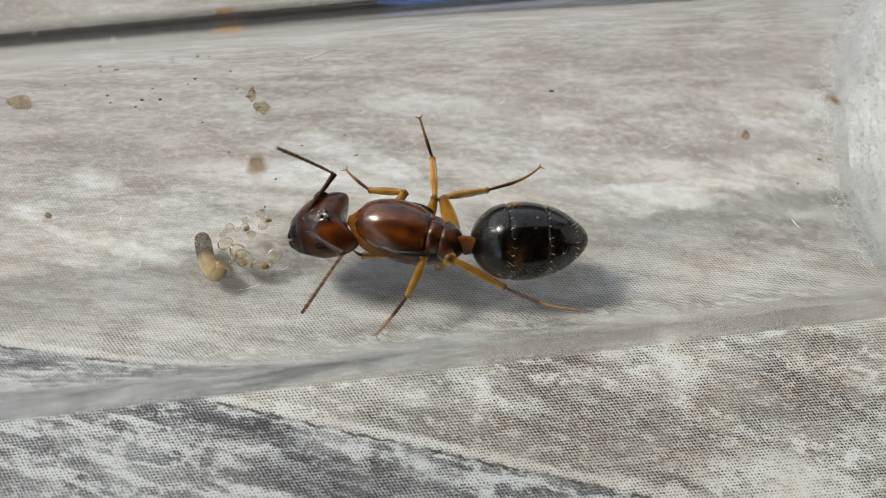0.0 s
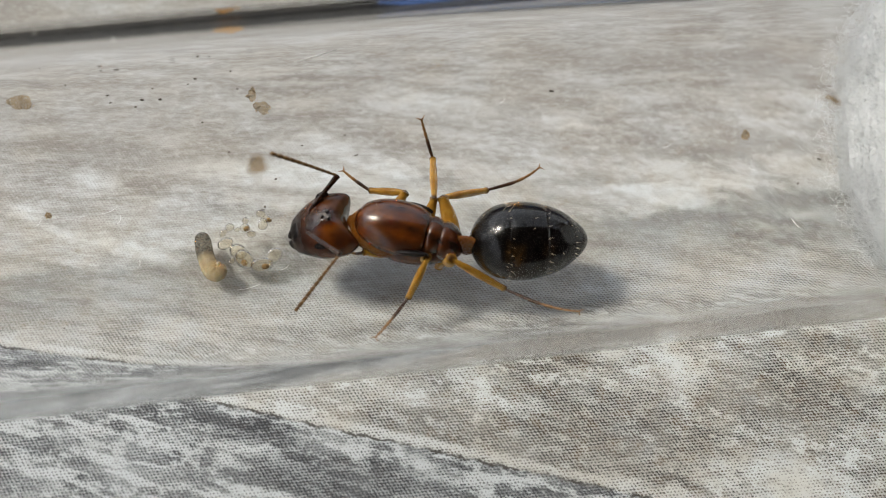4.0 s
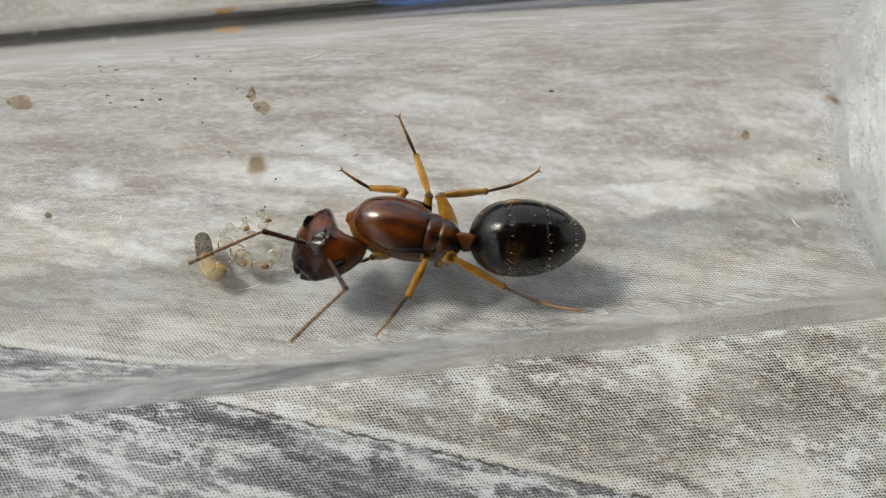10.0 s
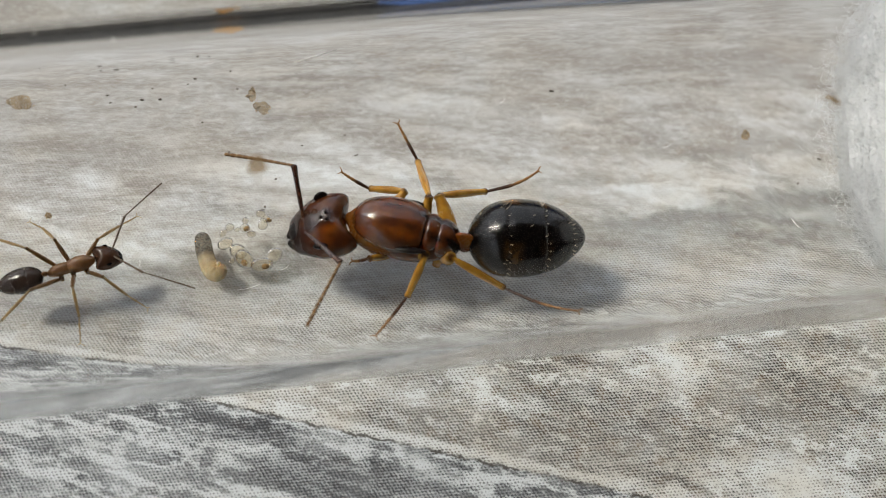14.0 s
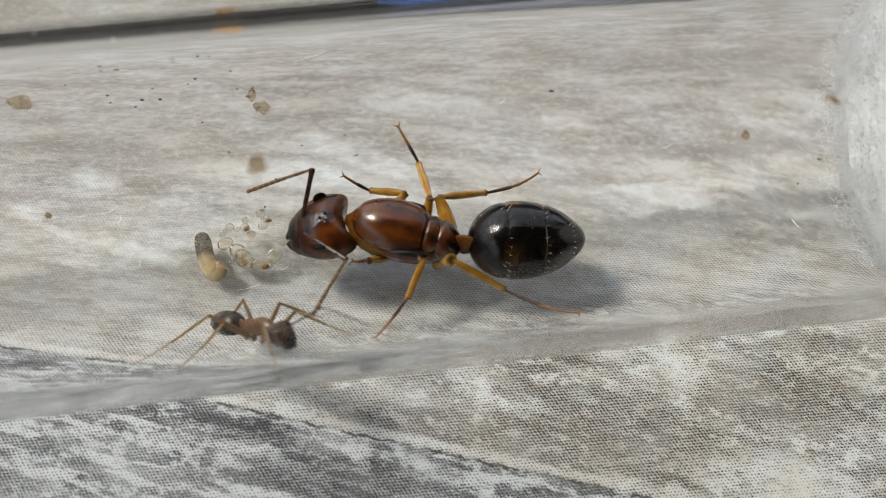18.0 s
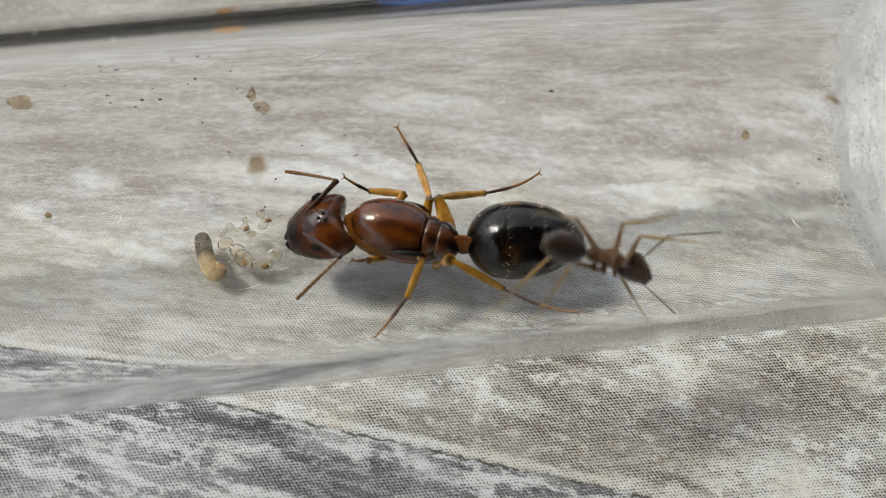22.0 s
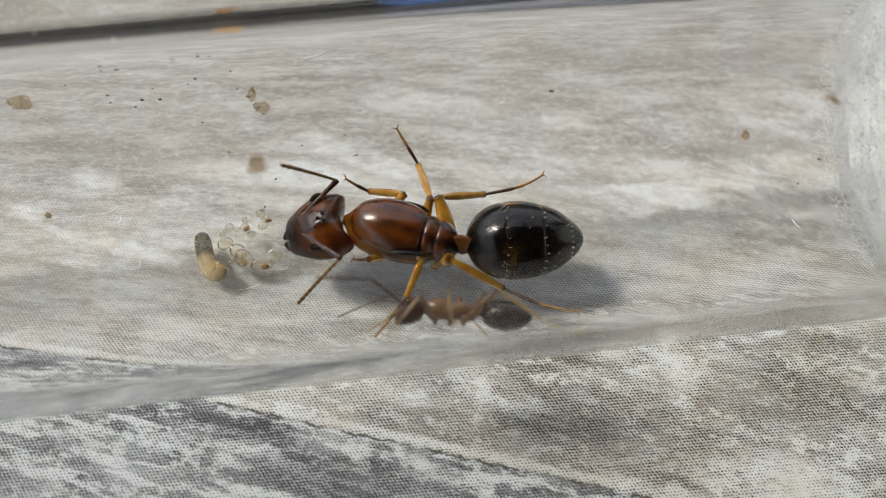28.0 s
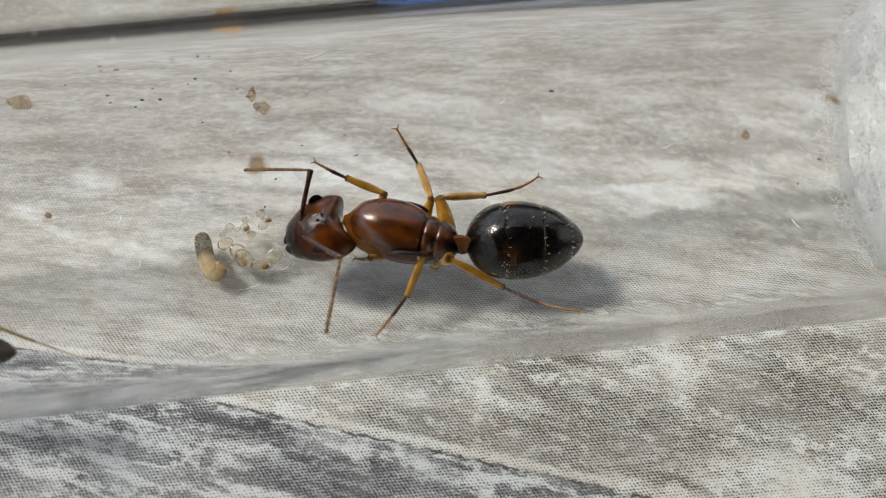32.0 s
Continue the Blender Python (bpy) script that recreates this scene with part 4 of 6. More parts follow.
# ---- lint, frass and scratches on the glass ----
def lump(name, x, y, z, sx, sy, sz, turn, roll, mat, label, category, group="", seed=0, rough=.35):
    v, f = ball(sx, sy, sz, 10)
    v = [tuple(Vector(q) * (1 + rough * noise.noise(Vector(q) * 3.0 + Vector((seed * 3.7, 0, 0))))) for q in v]
    ob = part(name, (v, f), mat, None, place=at(x, y, z) @ pose(0, 0, 0, roll) @ pose(0, 0, 0, 0, 0, turn))
    return tagged(ob, label, category, group)


def frass(x, y, z, sx, sy, turn, roll, seed):
    """A thin smeared film with many small crumbs and a few fibres in it."""
    rng = random.Random(seed)
    v, f = [(0, 0, 0)], []
    n = 40
    for k in range(n):
        a = 2 * math.pi * k / n
        q = 1 + .4 * noise.noise(Vector((math.cos(a) * 1.3, math.sin(a) * 1.3, seed * 3.7))) + .1 * noise.noise(Vector((math.cos(a) * 5, math.sin(a) * 5, seed * 1.7)))
        v += [(sx * .55 * q * math.cos(a), sy * .55 * q * math.sin(a), .03), (sx * q * math.cos(a), sy * q * math.sin(a), .0)]
    for k in range(n):
        j = (k + 1) % n
        f += [(0, 1 + 2 * k, 1 + 2 * j), (1 + 2 * k, 2 + 2 * k, 2 + 2 * j, 1 + 2 * j)]
    thing = part("frass_smear", (v, f), film_mat, None, place=at(x, y, z) @ pose(0, 0, 0, roll) @ pose(0, 0, 0, 0, 0, turn))
    cv, cf = [], []
    for _ in range(int(12 + 110 * sx * sy)):
        a, r = rng.uniform(0, 2 * math.pi), math.sqrt(rng.random()) * 1.08
        s = rng.uniform(.012, .036)
        bit = ball(s * rng.uniform(.9, 2.6), s, s * .7, 5)
        bit = moved(bit, Matrix.Translation((sx * r * math.cos(a), sy * r * math.sin(a), rng.uniform(.01, .06))) @ Matrix.Rotation(rng.uniform(0, 3.1), 4, "Z"))
        k = len(cv)
        cv += bit[0]
        cf += [tuple(q + k for q in face) for face in bit[1]]
    part("crumbs", (cv, cf), frass_mat, thing, "loose brown crumbs and fibres")
    return tagged(thing, "crumbly brown frass smear stuck to the glass", "frass", "dirt on the glass")


def lint(x, y, z, roll, turn, length, curl):
    v, f = [], []
    for i in range(9):
        u = i / 8
        a = curl * (u - .5)
        for k in range(5):
            b = 2 * math.pi * k / 5
            v.append((length * (u - .5) + .012 * math.cos(b) * a, length * curl * .25 * (u - .5) ** 2 * 4 + .012 * math.cos(b), .012 * math.sin(b)))
        if i:
            f += [((i - 1) * 5 + k, (i - 1) * 5 + (k + 1) % 5, i * 5 + (k + 1) % 5, i * 5 + k) for k in range(5)]
    ob = part("lint_fibre", (v, f), fibre_mat, None, place=at(x, y, z) @ pose(0, 0, 0, roll) @ pose(0, 0, 0, 0, 0, turn))
    return tagged(ob, "short curved white lint fibre on the glass", "lint", "lint on the glass")


egg(-10.72, 2.74, 0.24, 1.05, 30, 0.00)
egg(-11.08, 2.50, 0.17, 1.60, 48, 0.00)
egg(-9.87, 3.03, 0.19, 1.05, 70, 0.00)
egg(-9.93, 2.63, 0.25, 1.10, 10, 0.72)
egg(-10.33, 2.62, 0.13, 1.40, 20, 0.00)
egg(-8.72, 2.98, 0.22, 1.05, 0, 0.80)
egg(-8.95, 2.72, 0.28, 1.35, 75, 0.00)
egg(-9.02, 3.28, 0.24, 1.20, -10, 0.00)
egg(-11.02, 1.86, 0.33, 1.35, 25, 0.00)
egg(-10.38, 1.30, 0.42, 1.25, -48, 0.00)
egg(-10.08, 0.82, 0.48, 1.35, -58, 0.42)
egg(-9.20, 0.38, 0.42, 1.45, 8, 0.48)
egg(-8.50, 0.88, 0.40, 1.25, 50, 0.00)
egg(-9.62, 2.28, 0.20, 1.30, 0, 0.00)
egg(-10.75, 0.92, 0.14, 1.30, 60, 0.00)
frass(-20.11, 7.99, 7.72, 0.62, 0.5, -8, 81, 0)
frass(-8.72, 7.79, 6.79, 0.2, 0.5, 0, 74, 1)
frass(-8.3, 7.5, 5.97, 0.36, 0.5, 30, 68, 2)
frass(-8.36, -2.96, 16.56, 0.36, 0.4, 0, -159, 3)
amber = frass(-9.21, 6.28, 14.13, 0.62, 1.1, 0, 129, 4)
amber.data.materials[0] = amber_film
tagged(amber, "amber resin-like smear stuck to the glass")
frass(18.1, 4.79, 2.49, 0.24, 0.26, 0, 36, 5)
frass(16.08, -2.58, 16.7, 0.38, 0.12, 35, -161, 6)
frass(-20.03, 4.33, 2.17, 0.17, 0.17, 0, 32, 7)
frass(-8.96, 7.77, 6.73, 0.08, 0.12, 0, 74, 8)
lump("dark_speck", -11.18, 4.62, 15.67, 0.16, 0.04, .05, 8, 145, speck_mat, "tiny dark speck of dirt on the glass", "speck", "dirt on the glass", 20)
lump("dark_speck", -11.47, 5.40, 15.06, 0.10, 0.04, .05, 5, 138, speck_mat, "tiny dark speck of dirt on the glass", "speck", "dirt on the glass", 21)
lump("dark_speck", -11.46, 2.15, 16.83, 0.06, 0.04, .05, 0, 165, speck_mat, "tiny dark speck of dirt on the glass", "speck", "dirt on the glass", 22)
lump("dark_speck", -10.50, 8.01, 10.25, 0.06, 0.06, .05, 0, 99, speck_mat, "tiny dark speck of dirt on the glass", "speck", "dirt on the glass", 23)
lump("dark_speck", -11.04, 7.99, 10.35, 0.08, 0.06, .05, 0, 99, speck_mat, "tiny dark speck of dirt on the glass", "speck", "dirt on the glass", 24)
lump("dark_speck", -11.42, 8.07, 8.31, 0.08, 0.08, .05, 0, 85, speck_mat, "tiny dark speck of dirt on the glass", "speck", "dirt on the glass", 25)
lump("dark_speck", -11.82, 8.03, 7.96, 0.06, 0.04, .05, 0, 83, speck_mat, "tiny dark speck of dirt on the glass", "speck", "dirt on the glass", 26)
lump("dark_speck", -15.08, 8.07, 9.72, 0.14, 0.04, .05, 5, 95, speck_mat, "tiny dark speck of dirt on the glass", "speck", "dirt on the glass", 27)
lump("dark_speck", -15.81, 8.01, 10.21, 0.12, 0.04, .05, 0, 98, speck_mat, "tiny dark speck of dirt on the glass", "speck", "dirt on the glass", 28)
lump("dark_speck", -15.81, 8.07, 9.75, 0.06, 0.04, .05, 0, 95, speck_mat, "tiny dark speck of dirt on the glass", "speck", "dirt on the glass", 29)
lump("dark_speck", -14.65, 7.76, 6.71, 0.08, 0.04, .05, 0, 73, speck_mat, "tiny dark speck of dirt on the glass", "speck", "dirt on the glass", 30)
lump("dark_speck", -14.24, 7.88, 7.13, 0.12, 0.06, .05, -20, 76, speck_mat, "tiny dark speck of dirt on the glass", "speck", "dirt on the glass", 31)
lump("dark_speck", -13.37, 7.86, 7.06, 0.08, 0.06, .05, 0, 76, speck_mat, "tiny dark speck of dirt on the glass", "speck", "dirt on the glass", 32)
lump("dark_speck", -15.82, 7.88, 7.13, 0.08, 0.04, .05, 20, 76, speck_mat, "tiny dark speck of dirt on the glass", "speck", "dirt on the glass", 33)
lump("dark_speck", -9.61, 8.09, 8.70, 0.06, 0.06, .05, 0, 88, speck_mat, "tiny dark speck of dirt on the glass", "speck", "dirt on the glass", 34)
lump("dark_speck", -17.73, 8.10, 8.76, 0.06, 0.04, .05, 0, 88, speck_mat, "tiny dark speck of dirt on the glass", "speck", "dirt on the glass", 35)
lump("dark_speck", -18.53, 7.95, 10.59, 0.06, 0.04, .05, 0, 101, speck_mat, "tiny dark speck of dirt on the glass", "speck", "dirt on the glass", 36)
lump("dark_speck", 7.15, 7.20, 5.32, 0.16, 0.06, .05, -15, 63, speck_mat, "tiny dark speck of dirt on the glass", "speck", "dirt on the glass", 37)
lump("dark_speck", 22.26, 3.22, 1.59, 0.16, 0.04, .05, -20, 23, speck_mat, "tiny dark speck of dirt on the glass", "speck", "dirt on the glass", 38)
lump("dark_speck", 23.14, 4.59, 2.35, 0.12, 0.03, .05, 5, 35, speck_mat, "tiny dark speck of dirt on the glass", "speck", "dirt on the glass", 39)
lump("dark_speck", 20.78, 1.98, 1.17, 0.10, 0.04, .05, 50, 14, speck_mat, "tiny dark speck of dirt on the glass", "speck", "dirt on the glass", 40)
lump("dark_speck", -8.03, 4.94, 2.60, 0.08, 0.05, .05, 0, 38, speck_mat, "tiny dark speck of dirt on the glass", "speck", "dirt on the glass", 41)
lump("dark_speck", -3.63, 5.61, 3.18, 0.12, 0.03, .05, 10, 44, speck_mat, "tiny dark speck of dirt on the glass", "speck", "dirt on the glass", 42)
lump("dark_speck", -8.69, 4.89, 15.47, 0.10, 0.04, .05, 0, 143, speck_mat, "tiny dark speck of dirt on the glass", "speck", "dirt on the glass", 43)
lump("dark_speck", -8.26, 2.32, 16.78, 0.08, 0.04, .05, 0, 163, speck_mat, "tiny dark speck of dirt on the glass", "speck", "dirt on the glass", 44)
lump("dark_speck", -6.44, 6.19, 3.80, 0.06, 0.04, .05, 0, 50, speck_mat, "tiny dark speck of dirt on the glass", "speck", "dirt on the glass", 45)
lump("dark_speck", -10.32, 6.21, 3.82, 0.06, 0.04, .05, 0, 50, speck_mat, "tiny dark speck of dirt on the glass", "speck", "dirt on the glass", 46)
lump("dark_speck", -11.46, 7.26, 5.42, 0.06, 0.04, .05, 0, 64, speck_mat, "tiny dark speck of dirt on the glass", "speck", "dirt on the glass", 47)
lump("dark_speck", -15.88, 7.99, 7.67, 0.08, 0.04, .05, 20, 80, speck_mat, "tiny dark speck of dirt on the glass", "speck", "dirt on the glass", 48)
lump("dark_speck", -9.42, 7.91, 7.30, 0.06, 0.04, .05, 0, 78, speck_mat, "tiny dark speck of dirt on the glass", "speck", "dirt on the glass", 49)
lump("dark_speck", -4.14, 6.42, 4.08, 0.06, 0.03, .05, 0, 52, speck_mat, "tiny dark speck of dirt on the glass", "speck", "dirt on the glass", 50)
lump("dark_speck", -13.60, 8.02, 7.87, 0.06, 0.04, .05, 0, 82, speck_mat, "tiny dark speck of dirt on the glass", "speck", "dirt on the glass", 51)
lump("dark_speck", -8.96, 3.55, 1.74, 0.18, 0.05, .05, 5, 26, speck_mat, "tiny dark speck of dirt on the glass", "speck", "dirt on the glass", 52)
lump("dark_speck", -8.76, 3.71, 1.82, 0.06, 0.08, .05, 0, 27, speck_mat, "tiny dark speck of dirt on the glass", "speck", "dirt on the glass", 53)
lump("scratch", -5.27, 8.09, 9.34, 1.15, .06, .03, 20, 92, scratch_mat, "bright hairline scratch in the glass", "scratch", "", 1, .2)
lump("scratch", -10.47, 8.08, 9.54, 0.27, .03, .02, 16, 94, scratch_mat, "bright hairline scratch in the glass", "scratch", "", 1, .2)
lump("scratch", -13.97, 3.80, 16.17, 0.16, .03, .02, 80, 152, scratch_mat, "bright hairline scratch in the glass", "scratch", "", 1, .2)
lump("scratch", -17.45, 5.03, 15.37, 0.14, .03, .02, 50, 142, scratch_mat, "bright hairline scratch in the glass", "scratch", "", 1, .2)
lump("scratch", 20.00, -0.45, 0.93, 0.38, .03, .02, -70, -3, scratch_mat, "bright hairline scratch in the glass", "scratch", "", 1, .2)
lint(-16.38, 3.77, 1.85, 28, 65, 0.50, 0.6)
lint(-15.55, 1.41, 1.04, 10, 85, 0.35, 0.3)
lint(-16.85, 4.22, 2.11, 31, 20, 0.90, 0.4)
lint(-20.52, 4.02, 1.99, 30, 50, 0.50, 0.5)
lint(20.06, -0.58, 0.94, -4, -65, 0.60, 0.3)
lint(-10.01, -0.79, 0.96, -6, 10, 1.20, 0.2)
lint(4.47, 7.03, 5.00, 60, 40, 0.40, 0.4)
lint(13.56, 4.63, 2.37, 35, 15, 0.50, 0.3)
lint(18.27, 3.05, 1.51, 22, -30, 0.40, 0.6)
lint(-8.02, 0.20, 0.92, 1, 30, 0.50, 0.5)
lint(22.49, 1.63, 1.09, 12, 60, 0.50, 0.6)
lint(23.31, 2.55, 1.33, 18, 75, 0.70, 0.4)
lump("crumb", 4.30, -9.24, .03, 0.07, 0.07, .05, 20, 0, speck_mat, "dark crumb on the cloth", "crumb", "", 3)
lump("crumb", 5.91, -8.92, .03, 0.05, 0.05, .05, 20, 0, speck_mat, "dark crumb on the cloth", "crumb", "", 3)
lump("crumb", -19.59, -1.87, .03, 0.05, 0.05, .05, 20, 0, speck_mat, "dark crumb on the cloth", "crumb", "", 3)


def motions():
    # the queen shifts her weight
    walk(queen, [
        (0, at(-1.60, -0.26, 4.5, 0, 0, 158.43)), (6, at(-1.63, -0.26, 4.5, 0, 0, 158.43)), (9, at(-1.64, -0.08, 4.5, 0, 0, 158.43)),
        (13, at(-1.70, -0.08, 4.5, 0, 0, 158.43)), (19, at(-1.74, -0.21, 4.5, 0, 0, 158.43)), (23, at(-1.80, -0.20, 4.5, 0, 0, 158.43)),
        (32, at(-1.83, -0.20, 4.5, 0, 0, 158.43)),])
    # her head and her feelers
    walk(queen_head, [
        (0, at(2.95, 0.00, 0, 0, 12, 25.91)), (1, at(2.93, 0.01, 0, 0, 12, 25.38)), (2, at(2.91, 0.03, 0, 0, 12, 25.04)),
        (3, at(2.89, 0.04, 0, 0, 12, 24.53)), (3.5, at(2.88, 0.05, 0, 0, 12, 24.37)), (5.5, at(2.85, 0.07, 0, 0, 12, 23.72)),
        (6, at(3.08, 0.17, 0, 0, 12, 34.24)), (6.5, at(3.16, 0.40, 0, 0, 12, 38.05)), (7, at(3.11, 0.47, 0, 0, 12, 45.54)),
        (7.5, at(3.06, 0.53, 0, 0, 12, 41.82)), (8, at(3.02, 0.60, 0, 0, 12, 38.71)), (8.5, at(2.97, 0.67, 0, 0, 12, 42.35)),
        (9, at(2.92, 0.73, 0, 0, 12, 47.72)), (9.5, at(2.85, 0.75, 0, 0, 12, 56.29)), (10, at(2.92, 0.70, 0, 0, 12, 56.49)),
        (10.5, at(3.06, 0.59, 0, 0, 12, 47.53)), (11, at(2.98, 0.33, 0, 0, 12, 35.96)), (11.5, at(2.87, 0.26, 0, 0, 12, 31.24)),
        (12, at(2.79, 0.21, 0, 0, 12, 26.93)), (12.5, at(2.79, 0.21, 0, 0, 12, 24.73)), (13, at(2.79, 0.21, 0, 0, 12, 28.75)),
        (13.5, at(2.79, 0.21, 0, 0, 12, 24.48)), (14, at(2.80, 0.20, 0, 0, 12, 24.44)), (14.5, at(2.80, 0.19, 0, 0, 12, 26.73)),
        (16.5, at(2.83, 0.17, 0, 0, 12, 24.22)), (17, at(2.84, 0.16, 0, 0, 12, 24.2)), (17.5, at(2.84, 0.16, 0, 0, 12, 24.34)),
        (18, at(2.85, 0.15, 0, 0, 12, 24.48)), (18.5, at(2.86, 0.14, 0, 0, 12, 24.64)), (19, at(2.87, 0.14, 0, 0, 12, 24.62)),
        (20, at(2.87, 0.14, 0, 0, 12, 24.58)), (20.5, at(2.87, 0.14, 0, 0, 12, 24.74)), (21, at(2.87, 0.15, 0, 0, 12, 24.72)),
        (22, at(2.87, 0.15, 0, 0, 12, 24.68)), (23, at(2.88, 0.16, 0, 0, 12, 24.64)), (24, at(2.88, 0.16, 0, 0, 12, 24.66)),
        (25, at(2.88, 0.16, 0, 0, 12, 24.67)), (25.5, at(2.88, 0.16, 0, 0, 12, 24.67)), (27.5, at(2.88, 0.16, 0, 0, 12, 24.69)),
        (28, at(2.88, 0.16, 0, 0, 12, 24.7)), (28.5, at(2.88, 0.16, 0, 0, 12, 24.7)), (29, at(2.88, 0.16, 0, 0, 12, 24.71)),
        (29.5, at(2.88, 0.16, 0, 0, 12, 24.71)), (30, at(2.88, 0.16, 0, 0, 12, 25.73)), (30.5, at(2.88, 0.16, 0, 0, 12, 25.73)),
        (31, at(2.88, 0.16, 0, 0, 12, 25.54)), (31.5, at(2.88, 0.16, 0, 0, 12, 26.71)), (32, at(2.88, 0.16, 0, 0, 12, 29.01)),])
    walk(queen_scape_right, [
        (0, at(5.28, 0.63, 0.36, 0, -24.57, -114.13)), (1, at(5.27, 0.63, 0.36, 0, -25.17, -112.75)), (2, at(5.26, 0.62, 0.36, 0, -24.68, -113.82)),
        (3, at(5.24, 0.62, 0.36, 0, -23.82, -115.99)), (3.5, at(5.24, 0.62, 0.36, 0, -23.24, -117.72)),
        (5.5, at(5.21, 0.62, 0.36, 0, -24.91, -113.17)), (6, at(5.06, 1.04, 0.36, 0, -32.53, -59.2)), (6.5, at(4.83, 1.32, 0.36, 0, -29.84, -3.06)),
        (7, at(4.62, 1.66, 0.36, 0, -21.86, -17.96)), (7.5, at(4.66, 1.59, 0.36, 0, -23.12, -21.02)), (8, at(4.67, 1.54, 0.36, 0, -27.64, -35.82)),
        (8.5, at(4.55, 1.74, 0.36, 0, -21.38, -15.73)), (9, at(4.38, 2, 0.36, 0, -13.68, 0.81)), (9.5, at(4.07, 2.29, 0.36, 0, -4.33, 18.25)),
        (10, at(4.13, 2.24, 0.36, 0, -12.3, 3.08)), (10.5, at(4.52, 1.85, 0.36, 0, -46.62, -66.28)), (11, at(4.93, 1.26, 0.36, 0, -25.96, -108.71)),
        (11.5, at(5.03, 1.07, 0.36, 0, -26.7, -108.09)), (12, at(5.11, 0.88, 0.36, 0, -31.96, -57.04)),
        (12.5, at(5.14, 0.8, 0.36, 0, -32.04, -55.21)), (13, at(5.09, 0.96, 0.36, 0, -32.43, -61.23)), (13.5, at(5.14, 0.78, 0.36, 0, -50.2, -64.52)),
        (14, at(5.15, 0.78, 0.36, 0, -32.66, -63.82)), (14.5, at(5.13, 0.86, 0.36, 0, -32.38, -77.03)),
        (16.5, at(5.18, 0.73, 0.36, 0, -33.76, -86.36)), (17, at(5.19, 0.73, 0.36, 0, -32.17, -77.91)),
        (17.5, at(5.2, 0.73, 0.36, 0, -46.49, -75.06)), (18, at(5.2, 0.72, 0.36, 0, -48.95, -93.47)),
        (18.5, at(5.21, 0.72, 0.36, 0, -34.42, -116.49)), (19, at(5.22, 0.72, 0.36, 0, -27.63, -124.02)),
        (20, at(5.22, 0.72, 0.36, 0, -36.29, -132.67)), (20.5, at(5.22, 0.73, 0.36, 0, -29.39, -126.31)),
        (21, at(5.22, 0.73, 0.36, 0, -28.42, -125.93)), (22, at(5.22, 0.74, 0.36, 0, -25.99, -124.94)), (23, at(5.23, 0.74, 0.36, 0, -21.35, -124.9)),
        (24, at(5.23, 0.74, 0.36, 0, -20.14, -124.37)), (25, at(5.22, 0.74, 0.36, 0, -19.52, -125.99)),
        (25.5, at(5.22, 0.74, 0.36, 0, -19.81, -125.23)), (27.5, at(5.22, 0.74, 0.36, 0, -27.89, -127.51)),
        (28, at(5.22, 0.74, 0.36, 0, -20.78, -122.9)), (28.5, at(5.22, 0.74, 0.36, 0, -20.46, -123.75)),
        (29, at(5.22, 0.74, 0.36, 0, -20.15, -124.57)), (29.5, at(5.22, 0.74, 0.36, 0, -24.35, -114.08)),
        (30, at(5.21, 0.79, 0.36, 0, -39.57, -99.82)), (30.5, at(5.21, 0.79, 0.36, 0, -28.33, -100.91)),
        (31, at(5.22, 0.78, 0.36, 0, -26.7, -107.01)), (31.5, at(5.2, 0.83, 0.36, 0, -28.46, -99.99)), (32, at(5.17, 0.92, 0.36, 0, -30.7, -88.96)),])
